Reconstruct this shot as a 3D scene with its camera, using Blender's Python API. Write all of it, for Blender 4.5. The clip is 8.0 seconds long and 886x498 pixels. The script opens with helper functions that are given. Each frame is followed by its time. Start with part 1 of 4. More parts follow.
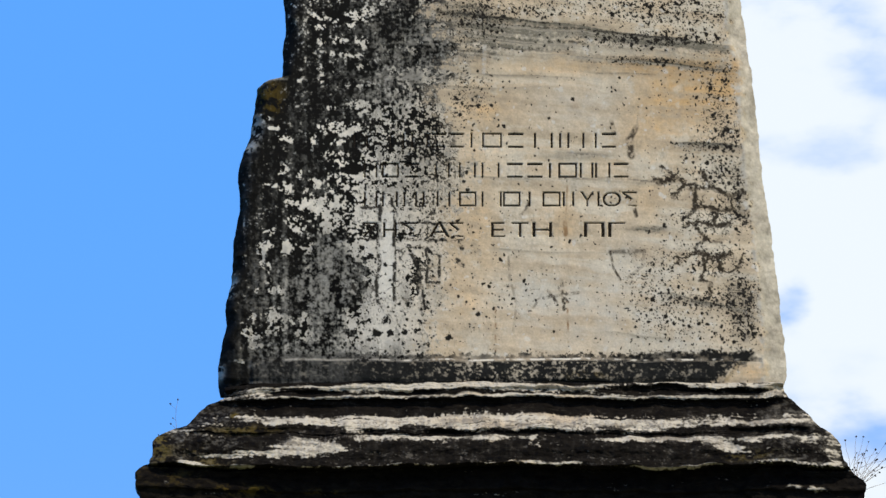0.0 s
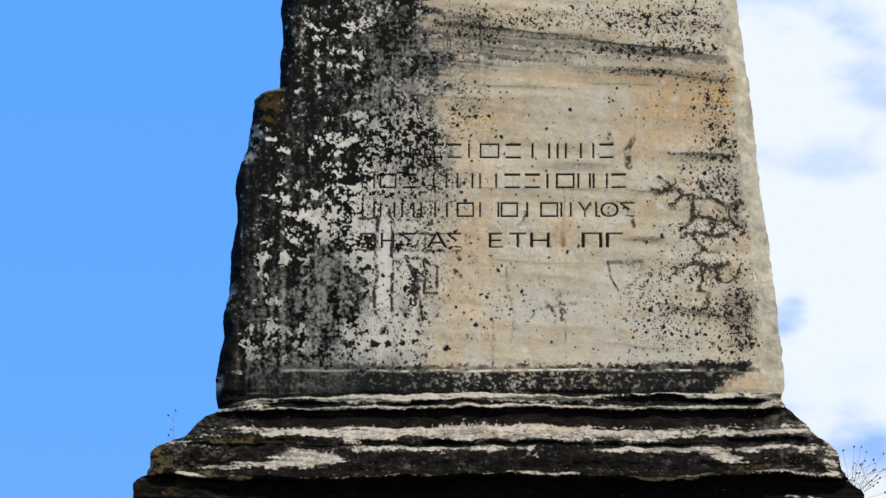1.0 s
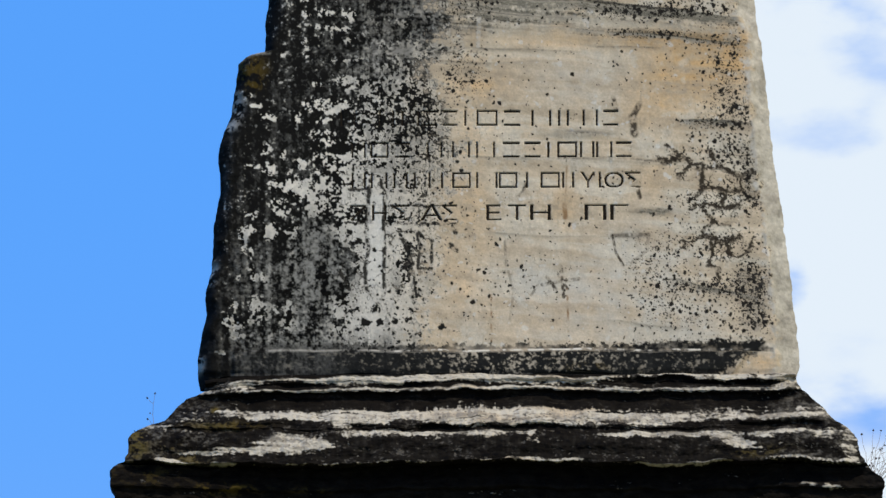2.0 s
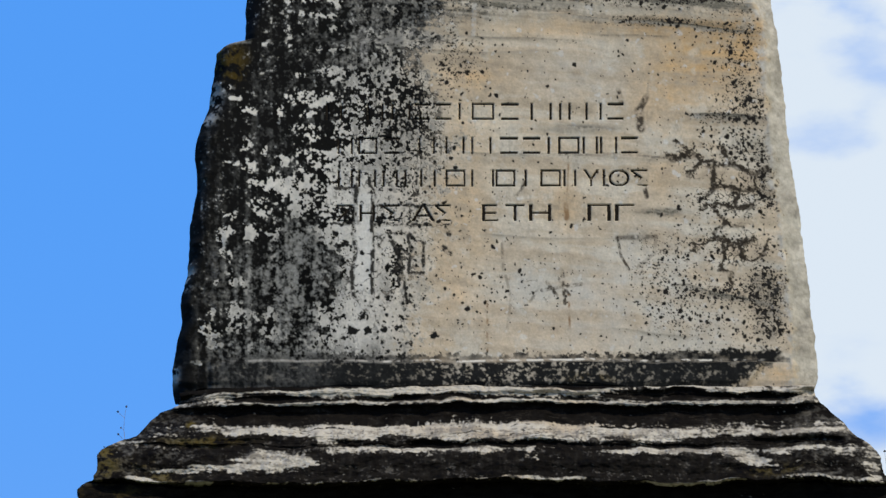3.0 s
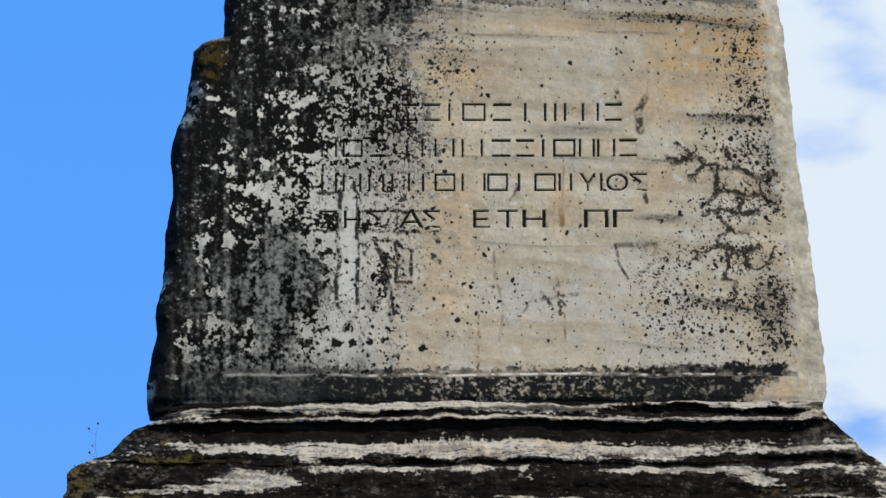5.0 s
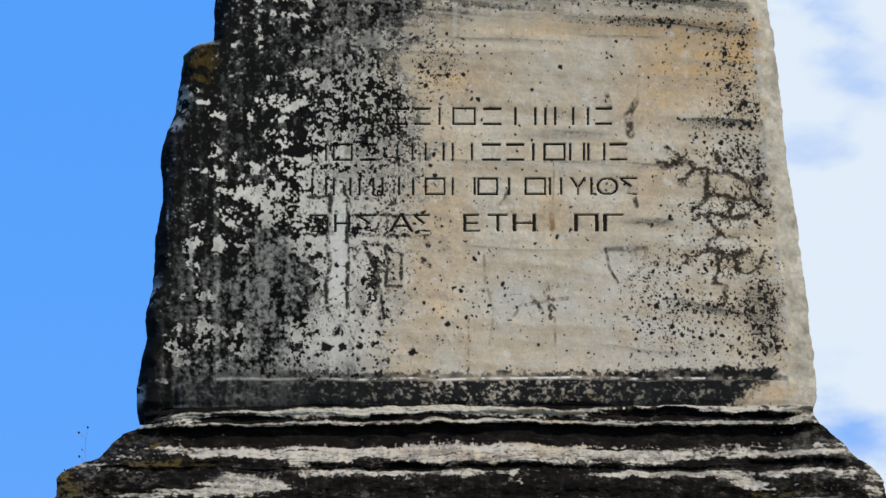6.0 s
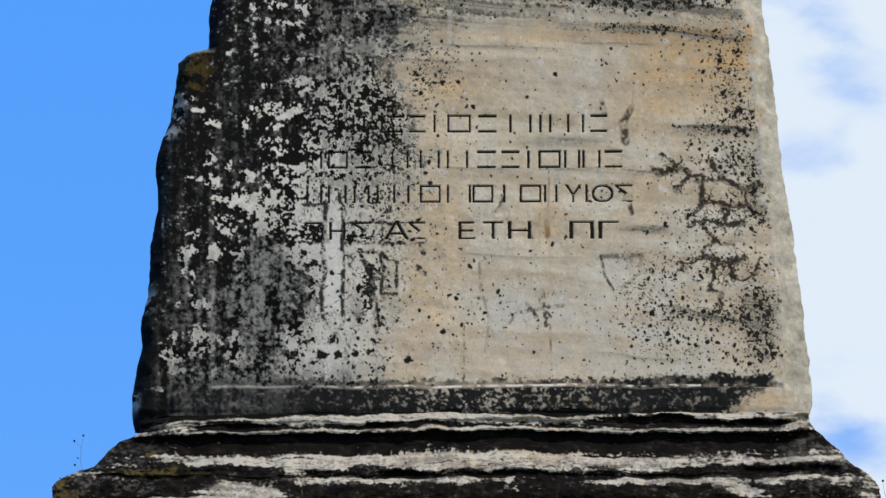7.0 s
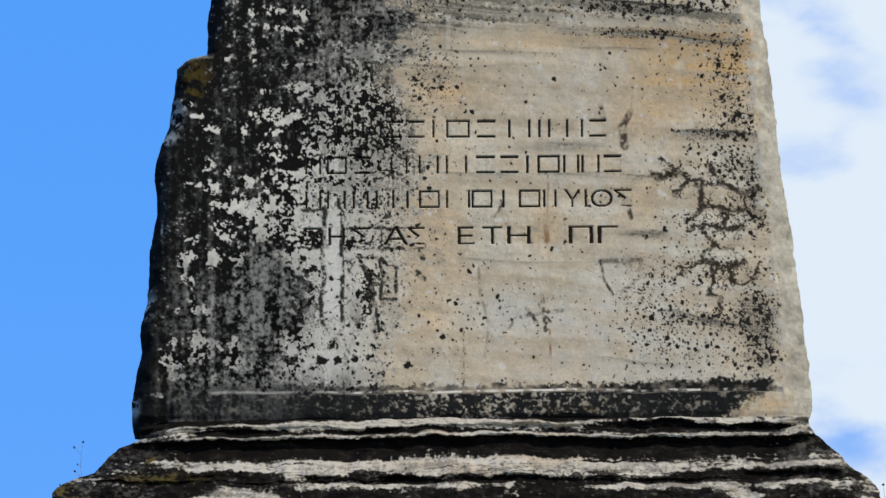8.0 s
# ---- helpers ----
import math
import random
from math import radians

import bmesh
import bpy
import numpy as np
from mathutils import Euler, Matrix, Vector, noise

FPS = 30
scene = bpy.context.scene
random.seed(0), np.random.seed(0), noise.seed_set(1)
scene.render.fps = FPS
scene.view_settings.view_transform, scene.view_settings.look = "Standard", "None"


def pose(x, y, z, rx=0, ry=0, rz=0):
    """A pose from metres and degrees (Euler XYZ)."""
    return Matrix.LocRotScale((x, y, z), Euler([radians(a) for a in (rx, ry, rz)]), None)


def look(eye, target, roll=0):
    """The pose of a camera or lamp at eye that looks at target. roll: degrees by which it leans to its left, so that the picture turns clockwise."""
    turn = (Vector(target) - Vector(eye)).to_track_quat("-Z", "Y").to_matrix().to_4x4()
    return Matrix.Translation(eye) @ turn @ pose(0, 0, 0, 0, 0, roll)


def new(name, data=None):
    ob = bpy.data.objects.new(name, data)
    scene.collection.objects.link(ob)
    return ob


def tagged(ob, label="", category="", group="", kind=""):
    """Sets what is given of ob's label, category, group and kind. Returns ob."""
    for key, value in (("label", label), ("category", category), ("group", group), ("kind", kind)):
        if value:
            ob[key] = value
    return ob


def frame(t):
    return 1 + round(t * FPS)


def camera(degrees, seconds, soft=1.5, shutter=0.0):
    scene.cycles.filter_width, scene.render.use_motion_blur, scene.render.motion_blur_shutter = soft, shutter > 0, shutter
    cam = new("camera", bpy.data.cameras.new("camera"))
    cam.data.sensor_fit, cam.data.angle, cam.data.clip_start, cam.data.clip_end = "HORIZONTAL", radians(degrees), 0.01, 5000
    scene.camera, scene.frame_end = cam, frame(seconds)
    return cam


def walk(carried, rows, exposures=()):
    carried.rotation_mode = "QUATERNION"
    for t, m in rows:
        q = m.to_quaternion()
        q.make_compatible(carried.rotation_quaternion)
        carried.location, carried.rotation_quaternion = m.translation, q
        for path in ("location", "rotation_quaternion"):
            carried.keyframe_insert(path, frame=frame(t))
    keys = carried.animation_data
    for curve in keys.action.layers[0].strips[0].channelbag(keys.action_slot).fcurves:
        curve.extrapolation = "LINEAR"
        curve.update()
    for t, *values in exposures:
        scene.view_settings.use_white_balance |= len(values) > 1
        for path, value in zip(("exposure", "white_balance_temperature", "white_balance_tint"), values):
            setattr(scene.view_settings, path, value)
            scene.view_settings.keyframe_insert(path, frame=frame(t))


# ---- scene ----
cam = camera(12.0, 8.0, soft=1.45)
# seconds, x, y, z, yaw, pitch, roll
ROWS = [
    (0.0, 0.0000, -15.4844, 1.6500, 0.000, 8.313, 0.000),
    (0.5, 0.0000, -15.4780, 1.6510, 0.006, 8.454, 0.251),
    (1.0, 0.0000, -15.4810, 1.6505, -0.021, 8.459, 0.079),
    (1.3, 0.0000, -15.4800, 1.6505, -0.007, 8.406, 0.135),
    (1.5, 0.0022, -15.3471, 1.6701, 0.063, 8.249, 0.315),
    (1.7, 0.0103, -14.8455, 1.7433, 0.029, 8.185, 0.100),
    (2.0, 0.0138, -14.6298, 1.7749, -0.025, 8.097, 0.168),
    (2.2, 0.0140, -14.6199, 1.7763, -0.027, 8.022, 0.140),
    (3.3, 0.0334, -13.4170, 1.9520, -0.112, 8.143, 0.091),
    (3.5, 0.0336, -13.4120, 1.9527, -0.137, 8.133, -0.021),
    (4.0, 0.0407, -12.9624, 2.0185, -0.159, 8.178, -0.193),
    (4.5, 0.0409, -12.9530, 2.0199, -0.127, 8.166, 0.090),
    (4.7, 0.0409, -12.9520, 2.0200, -0.146, 8.183, 0.120),
    (5.8, 0.0410, -12.9460, 2.0209, -0.265, 8.277, 0.190),
    (6.0, 0.0410, -12.9450, 2.0210, -0.311, 8.274, 0.145),
    (6.5, 0.0410, -12.9434, 2.0213, -0.383, 8.336, 0.142),
    (7.0, 0.0410, -12.9424, 2.0214, -0.358, 8.376, 0.267),
    (7.5, 0.0410, -12.9420, 2.0214, -0.335, 8.433, 0.341),
    (8.0, 0.0411, -12.9400, 2.0217, -0.339, 8.447, 0.457),
]
walk(cam, [(t, pose(x, y, z, 90 + pitch, roll, yaw)) for t, x, y, z, yaw, pitch, roll in ROWS],
     exposures=((0.0, 0.0, 6500, 10), (1.4, -0.01, 6450, 10), (2.0, -0.13, 6250, 10), (2.2, -0.13, 6200, 10), (3.5, -0.28, 6150, 10), (4.0, -0.2, 6150, 10), (4.5, -0.17, 6150, 10), (8.0, -0.17, 6150, 10)))

# ---- light ----
SUN_EL, SUN_AZ = 54.0, 150.0      # degrees; azimuth clockwise from +y (ahead)
world = bpy.data.worlds.new("sky")
scene.world = world
world.use_nodes = True
wt = world.node_tree
wt.nodes.clear()


def wnode(kind, **values):
    n = wt.nodes.new(kind)
    for k, v in values.items():
        n.inputs[k].default_value = v
    return n


sky = wt.nodes.new("ShaderNodeTexSky")
sky.sky_type = "NISHITA"
sky.sun_disc = False
sky.sun_elevation, sky.sun_rotation = radians(SUN_EL), radians(SUN_AZ)
sky.air_density, sky.dust_density, sky.ozone_density = 1.0, 0.2, 3.0
deep = wnode("ShaderNodeHueSaturation", Hue=0.5, Saturation=1.25, Value=1.0)
wt.links.new(sky.outputs["Color"], deep.inputs["Color"])
tint = wt.nodes.new("ShaderNodeMixRGB")
tint.blend_type = "MULTIPLY"
tint.inputs["Fac"].default_value = 1.0
tint.inputs["Color2"].default_value = (1.5, 1.4, 1.6, 1)
wt.links.new(deep.outputs["Color"], tint.inputs["Color1"])
even = wt.nodes.new("ShaderNodeMixRGB")      # clear high-summer blue, nearly even low in the sky
even.inputs["Fac"].default_value = 0.90
even.inputs["Color2"].default_value = (1.0, 3.82, 10.3, 1)
wt.links.new(tint.outputs["Color"], even.inputs["Color1"])
# cloud bank that fills the sky to the east, broken at its edge
coord = wt.nodes.new("ShaderNodeTexCoord")
sep = wt.nodes.new("ShaderNodeSeparateXYZ")
wt.links.new(coord.outputs["Generated"], sep.inputs[0])
puff = wnode("ShaderNodeTexNoise", Scale=26.0, Detail=5.0, Roughness=0.5, Distortion=0.0)
shift = wt.nodes.new("ShaderNodeMapping")
shift.inputs["Location"].default_value = (0.31, 0.1, 0.02)
shift.inputs["Scale"].default_value = (1.0, 1.0, 1.9)
wt.links.new(coord.outputs["Generated"], shift.inputs["Vector"])
wt.links.new(shift.outputs["Vector"], puff.inputs["Vector"])
east = wt.nodes.new("ShaderNodeMapRange")
for k, v in zip(("From Min", "From Max", "To Min", "To Max"), (0.026, 0.072, -0.33, 0.56)):
    east.inputs[k].default_value = v
wt.links.new(sep.outputs["X"], east.inputs["Value"])
add = wt.nodes.new("ShaderNodeMath")
add.operation = "MULTIPLY_ADD"
add.inputs[1].default_value = 0.75
wt.links.new(puff.outputs["Fac"], add.inputs[0])
wt.links.new(east.outputs["Result"], add.inputs[2])
# clear gaps in the bank: across, up, half width, half height, depth
clouds = add.outputs[0]
for gx, gz, rx, rz, amount in ((0.098, 0.202, 0.013, 0.008, 0.14), (0.108, 0.186, 0.015, 0.005, 0.12), (0.084, 0.134, 0.009, 0.009, 0.34),
                               (0.080, 0.206, 0.014, 0.010, 0.18), (0.100, 0.0965, 0.022, 0.009, 0.28), (0.088, 0.167, 0.016, 0.006, 0.14)):
    place = wt.nodes.new("ShaderNodeMapping")
    place.inputs["Scale"].default_value = (1 / rx, 0, 1 / rz)
    place.inputs["Location"].default_value = (-gx / rx, 0, -gz / rz)
    wt.links.new(coord.outputs["Generated"], place.inputs["Vector"])
    away = wt.nodes.new("ShaderNodeVectorMath")
    away.operation = "LENGTH"
    wt.links.new(place.outputs["Vector"], away.inputs[0])
    fray = wt.nodes.new("ShaderNodeMath")
    fray.operation = "MULTIPLY_ADD"
    fray.inputs[1].default_value, fray.inputs[2].default_value = 3.2, -1.6
    wt.links.new(puff.outputs["Fac"], fray.inputs[0])
    edge = wt.nodes.new("ShaderNodeMath")
    edge.operation = "ADD"
    wt.links.new(away.outputs["Value"], edge.inputs[0])
    wt.links.new(fray.outputs[0], edge.inputs[1])
    gap = wt.nodes.new("ShaderNodeMapRange")
    gap.interpolation_type = "SMOOTHSTEP"
    for k, v in zip(("From Min", "From Max", "To Min", "To Max"), (0.1, 1.5, amount, 0.0)):
        gap.inputs[k].default_value = v
    wt.links.new(edge.outputs[0], gap.inputs["Value"])
    less = wt.nodes.new("ShaderNodeMath")
    less.operation = "SUBTRACT"
    wt.links.new(clouds, less.inputs[0])
    wt.links.new(gap.outputs["Result"], less.inputs[1])
    clouds = less.outputs[0]
ramp = wt.nodes.new("ShaderNodeMapRange")
ramp.interpolation_type = "SMOOTHSTEP"
for k, v in zip(("From Min", "From Max", "To Min", "To Max"), (0.40, 0.90, 0.0, 1.0)):
    ramp.inputs[k].default_value = v
wt.links.new(clouds, ramp.inputs["Value"])
mixsky = wt.nodes.new("ShaderNodeMixRGB")
mixsky.inputs["Color2"].default_value = (8.75, 9.5, 10.1, 1)
wt.links.new(ramp.outputs["Result"], mixsky.inputs["Fac"])
wt.links.new(even.outputs["Color"], mixsky.inputs["Color1"])
back = wnode("ShaderNodeBackground", Strength=0.1)
wt.links.new(mixsky.outputs["Color"], back.inputs["Color"])
wout = wt.nodes.new("ShaderNodeOutputWorld")
wt.links.new(back.outputs[0], wout.inputs["Surface"])

lamp = bpy.data.lights.new("sun", "SUN")
lamp.energy, lamp.angle, lamp.color = 3.0, radians(3.0), (0.99, 0.88, 0.69)
sun = new("sun", lamp)
toward = Vector((math.sin(radians(SUN_AZ)) * math.cos(radians(SUN_EL)), math.cos(radians(SUN_AZ)) * math.cos(radians(SUN_EL)), math.sin(radians(SUN_EL))))
sun.matrix_world = look(toward * 30, (0, 0, 0))
scene.view_settings.exposure = 0.0


# ---- materials ----
def material(name, rough=0.9):
    m = bpy.data.materials.new(name)
    m.use_nodes = True
    b = m.node_tree.nodes["Principled BSDF"]
    b.inputs["Roughness"].default_value = rough
    b.inputs["Specular IOR Level"].default_value = 0.03
    return m, m.node_tree, b


def grain(nt, b, colour, scale, spread, bump, distance=0.004, vector="Object"):
    """Two scales of noise on the colour socket or colour, and a bump."""
    tc = nt.nodes.new("ShaderNodeTexCoord")
    fine = nt.nodes.new("ShaderNodeTexNoise")
    fine.inputs["Scale"].default_value, fine.inputs["Detail"].default_value = scale, 6.0
    wide = nt.nodes.new("ShaderNodeTexNoise")
    wide.inputs["Scale"].default_value, wide.inputs["Detail"].default_value = scale * 0.12, 3.0
    both = nt.nodes.new("ShaderNodeMath")
    both.operation = "ADD"
    for n in (fine, wide):
        nt.links.new(tc.outputs[vector], n.inputs["Vector"])
    nt.links.new(fine.outputs["Fac"], both.inputs[0])
    nt.links.new(wide.outputs["Fac"], both.inputs[1])
    rng = nt.nodes.new("ShaderNodeMapRange")
    for k, v in zip(("From Min", "From Max", "To Min", "To Max"), (0.6, 1.4, 1 - spread, 1 + spread)):
        rng.inputs[k].default_value = v
    nt.links.new(both.outputs[0], rng.inputs["Value"])
    mul = nt.nodes.new("ShaderNodeMixRGB")
    mul.blend_type = "MULTIPLY"
    mul.inputs["Fac"].default_value = 1.0
    if isinstance(colour, tuple):
        mul.inputs["Color1"].default_value = (*colour, 1)
    else:
        nt.links.new(colour, mul.inputs["Color1"])
    nt.links.new(rng.outputs["Result"], mul.inputs["Color2"])
    nt.links.new(mul.outputs["Color"], b.inputs["Base Color"])
    bp = nt.nodes.new("ShaderNodeBump")
    bp.inputs["Strength"].default_value, bp.inputs["Distance"].default_value = bump, distance
    nt.links.new(fine.outputs["Fac"], bp.inputs["Height"])
    nt.links.new(bp.outputs["Normal"], b.inputs["Normal"])


def plain_material(name, colour, scale=40.0, spread=0.25, bump=0.4, rough=0.9):
    m, nt, b = material(name, rough)
    grain(nt, b, colour, scale, spread, bump)
    return m


STONE, nt, b = material("weathered_marble", 0.88)
attr = nt.nodes.new("ShaderNodeAttribute")
attr.attribute_name = "crust"
grain(nt, b, attr.outputs["Color"], 150.0, 0.16, 0.22, 0.003)
MARBLE = plain_material("plain_marble", (0.42, 0.37, 0.30), 25.0, 0.35, 0.5)
GRIME = plain_material("letter_grime", (0.020, 0.016, 0.012), 200.0, 0.4, 0.3, 0.95)
TWIG = plain_material("dry_stem", (0.27, 0.21, 0.18), 300.0, 0.3, 0.2)
SEED = plain_material("dry_seed_head", (0.055, 0.045, 0.04), 300.0, 0.3, 0.2)
TURF = plain_material("dry_turf", (0.10, 0.11, 0.045), 3.0, 0.5, 0.6)


# ---- noise and mesh helpers ----
def lattice(u, v, seed):
    table = np.random.default_rng(seed).random((257, 257), dtype=np.float32)
    table[256], table[:, 256] = table[0], table[:, 0]
    iu, iv = np.floor(u).astype(np.int32), np.floor(v).astype(np.int32)
    fu, fv = (u - iu).astype(np.float32), (v - iv).astype(np.float32)
    fu, fv = fu * fu * (3 - 2 * fu), fv * fv * (3 - 2 * fv)
    iu, iv = iu & 255, iv & 255
    top = table[iv, iu] * (1 - fu) + table[iv, iu + 1] * fu
    low = table[iv + 1, iu] * (1 - fu) + table[iv + 1, iu + 1] * fu
    return top * (1 - fv) + low * fv


def fbm(u, v, size_u, size_v, octaves, seed, gain=0.55):
    """Noise of unit spread round 0; sizes are those of its largest patches."""
    total, norm, amp = 0.0, 0.0, 1.0
    c, s = math.cos(0.6), math.sin(0.6)
    for k in range(octaves):
        p, q = u * 2 ** k / size_u + 17.3 * k + 40, v * 2 ** k / size_v + 9.1 * k + 40
        total = total + amp * (lattice(p * c - q * s if k else p, p * s + q * c if k else q, seed + 31 * k) - 0.5)
        norm += amp * amp
        amp *= gain
    return total / (0.24 * math.sqrt(norm))


def share(n):
    """Turns noise of unit spread into even 0 to 1, so that a coverage can be compared with it."""
    return 1 / (1 + np.exp(-1.7 * n))


def soft(x, lo, hi):
    t = np.clip((x - lo) / (hi - lo), 0, 1)
    return t * t * (3 - 2 * t)


def patches(a, b, spots, power=1.6):
    """Soft oval patches: across, down, half width, half height, amount."""
    total = np.zeros(np.broadcast(a, b).shape, np.float32)
    for sa, sb, ra, rb, amount in spots:
        near = (np.abs(a - sa) < 2.6 * ra) & (np.abs(b - sb) < 2.6 * rb)
        d = ((a[near] - sa) / ra) ** 2 + ((b[near] - sb) / rb) ** 2
        total[near] += amount * np.exp(-d ** power)
    return total


def stroke(a, b, points, width):
    """1 on a thin line through the points, fading over its width."""
    d = np.full(np.broadcast(a, b).shape, 1e3, np.float32)
    for (a0, b0), (a1, b1) in zip(points, points[1:]):
        near = (a > min(a0, a1) - 12) & (a < max(a0, a1) + 12) & (b > min(b0, b1) - 12) & (b < max(b0, b1) + 12)
        x, y = a[near], b[near]
        t = np.clip(((x - a0) * (a1 - a0) + (y - b0) * (b1 - b0)) / ((a1 - a0) ** 2 + (b1 - b0) ** 2), 0, 1)
        d[near] = np.minimum(d[near], np.hypot(x - a0 - t * (a1 - a0), y - b0 - t * (b1 - b0)))
    return 1 - soft(d, width * 0.4, width)


def round_spots(a, b, cell, share_of, seed, spread=0.22):
    """Roundish spots, at most one to a cell; share_of: how many cells hold one, place by place."""
    rng = np.random.default_rng(seed)
    jx, jy, size, there = (rng.random((128, 128), dtype=np.float32) for _ in range(4))
    wa, wb = a / cell + 0.13 * fbm(a, b, cell * 0.8, cell * 0.8, 2, seed + 1), b / cell + 0.13 * fbm(a, b, cell * 0.8, cell * 0.8, 2, seed + 2)
    ia, ib = np.floor(wa).astype(np.int32), np.floor(wb).astype(np.int32)
    best = np.zeros(a.shape, np.float32)
    for di in (-1, 0, 1):
        for dj in (-1, 0, 1):
            ca, cb = (ia + di) & 127, (ib + dj) & 127
            d = np.hypot(wa - ia - di - jx[cb, ca], wb - ib - dj - jy[cb, ca])
            r = 0.11 + spread * size[cb, ca] ** 2.5
            best = np.maximum(best, np.where(there[cb, ca] < share_of, 1 - soft(d, r - 0.05, r + 0.08), 0))
    return best


def blend(base, colour, amount):
    return base + (np.array(colour, np.float32) - base) * amount[..., None]


def quads(rows, cols, closed=False):
    r, c = np.meshgrid(np.arange(rows - 1), np.arange(cols if closed else cols - 1), indexing="ij")
    d = (c + 1) % cols
    return np.stack([r * cols + c, (r + 1) * cols + c, (r + 1) * cols + d, r * cols + d], -1).reshape(-1, 4)


def sheet(name, co, faces, mat, parent=None, colour=None, label="", caps=()):
    """One smooth mesh object from an array of points and four-cornered faces."""
    me = bpy.data.meshes.new(name)
    me.vertices.add(len(co))
    me.vertices.foreach_set("co", np.asarray(co, np.float32).ravel())
    loops = np.concatenate([np.asarray(faces, np.int32).ravel(), *[np.asarray(k, np.int32) for k in caps]]).astype(np.int32)
    sizes = np.array([4] * len(faces) + [len(k) for k in caps], np.int32)
    me.loops.add(len(loops))
    me.loops.foreach_set("vertex_index", loops)
    me.polygons.add(len(sizes))
    me.polygons.foreach_set("loop_start", np.concatenate([[0], np.cumsum(sizes)[:-1]]).astype(np.int32))
    me.polygons.foreach_set("use_smooth", np.ones(len(sizes), bool))
    me.update(calc_edges=True)
    me.validate()
    if colour is not None:
        layer = me.attributes.new("crust", "FLOAT_COLOR", "POINT")
        rgba = np.ones((len(co), 4), np.float32)
        rgba[:, :3] = np.clip(colour, 0.004, 0.9)
        layer.data.foreach_set("color", rgba.ravel())
    me.materials.append(mat)
    ob = new(name, me)
    if parent:
        ob.parent = parent
    if label:
        tagged(ob, label)
    return ob


def part(name, bm, mat, parent, label="", smooth=False):
    me = bpy.data.meshes.new(name)
    bmesh.ops.recalc_face_normals(bm, faces=bm.faces)
    bm.to_mesh(me)
    bm.free()
    if smooth:
        me.polygons.foreach_set("use_smooth", np.ones(len(me.polygons), bool))
    me.materials.append(mat)
    ob = new(name, me)
    ob.parent = parent
    if label:
        tagged(ob, label)
    return ob


# ---- layout of the inscribed front ----
# a runs across and b down the face in steps of about 2 mm; the steps open out slightly upwards
MID_Z, LEAN = 3.9124, radians(2.6)
OUT = np.array([0, -math.cos(LEAN), math.sin(LEAN)])


def on_face(a, b, out=0.0):
    g = 1 - 2.584e-5 * (441 - b)
    x, s = (a - 784) * 0.0020979 / g, (441 - b) * 0.0021365 / g
    return np.stack([x, s * math.sin(LEAN) + out * OUT[1] + 0 * x, MID_Z + s * math.cos(LEAN) + out * OUT[2] + 0 * x], -1)


# ---- ground ----
def ground():
    n = 41
    r = np.concatenate([[0.0], 1.5 * (2000 / 1.5) ** (np.arange(n) / (n - 1))])
    th = np.linspace(0, 2 * math.pi, 97)[:-1]
    R_, T_ = np.meshgrid(r, th, indexing="ij")
    x, y = R_ * np.cos(T_), R_ * np.sin(T_)
    z = 0.05 * fbm(x, y, 6.0, 6.0, 3, 5) * soft(R_, 3, 9) - 0.02
    ob = sheet("ground", np.stack([x, y, z], -1).reshape(-1, 3), quads(n + 1, 96, True), TURF)
    return tagged(ob, "flat dry turf of a field round the monument", "ground", kind="structure")


ground()

obelisk = tagged(new("obelisk"), "tall ancient marble obelisk, black-crusted and weathered, on a moulded pedestal", "monument")

# ---- inscription: cells of letters, (mark, left, right) on four lines; names are cut as plain bars ----
LINE_B = (262, 315, 366, 420)
CAP = 26
CUT = []


def bar(a0, a1, b0, b1):
    CUT.append([[(a0, b0), (a1, b0), (a1, b1), (a0, b1)]])


def bars(kind, a0, a1, base):
    if kind == "i":
        m = (a0 + a1) / 2
        bar(m - 1.8, m + 1.8, base - CAP, base)
    elif kind == "n":
        bar(a0, a0 + 3.5, base - CAP, base)
        bar(a1 - 3.5, a1, base - CAP, base)
    elif kind == "o":
        bar(a0, a0 + 3.2, base - CAP, base)
        bar(a1 - 3.2, a1, base - CAP, base)
        bar(a0 + 3.2, a1 - 3.2, base - CAP, base - CAP + 3.0)
        bar(a0 + 3.2, a1 - 3.2, base - 3.0, base)
    elif kind == "e":
        bar(a0, a1, base - CAP, base - CAP + 3.5)
        bar(a0, a1, base - 3.5, base)


for kind, a0, a1 in (("n", 626, 652), ("n", 690, 716), ("n", 728, 758), ("e", 764, 788), ("e", 797, 821), ("i", 830, 838), ("o", 853, 888), ("e", 899, 926),
                     ("n", 945, 978), ("i", 987, 995), ("n", 1004, 1034), ("i", 1050, 1058), ("e", 1065, 1090)):
    bars(kind, a0, a1, LINE_B[0])
for kind, a0, a1 in (("n", 644, 668), ("o", 676, 706), ("e", 716, 742), ("n", 770, 796), ("n", 812, 842), ("n", 852, 884), ("e", 897, 925), ("e", 933, 960),
                     ("i", 969, 977), ("o", 988, 1021), ("n", 1026, 1050), ("n", 1053, 1080), ("e", 1086, 1112)):
    bars(kind, a0, a1, LINE_B[1])
for kind, a0, a1 in (("n", 644, 668), ("n", 676, 704), ("n", 714, 738), ("n", 748, 776), ("i", 791, 799), ("o", 812, 843), ("n", 852, 888), ("o", 890, 921),
                     ("i", 928, 946), ("o", 960, 992), ("n", 996, 1016)):
    bars(kind, a0, a1, LINE_B[2])

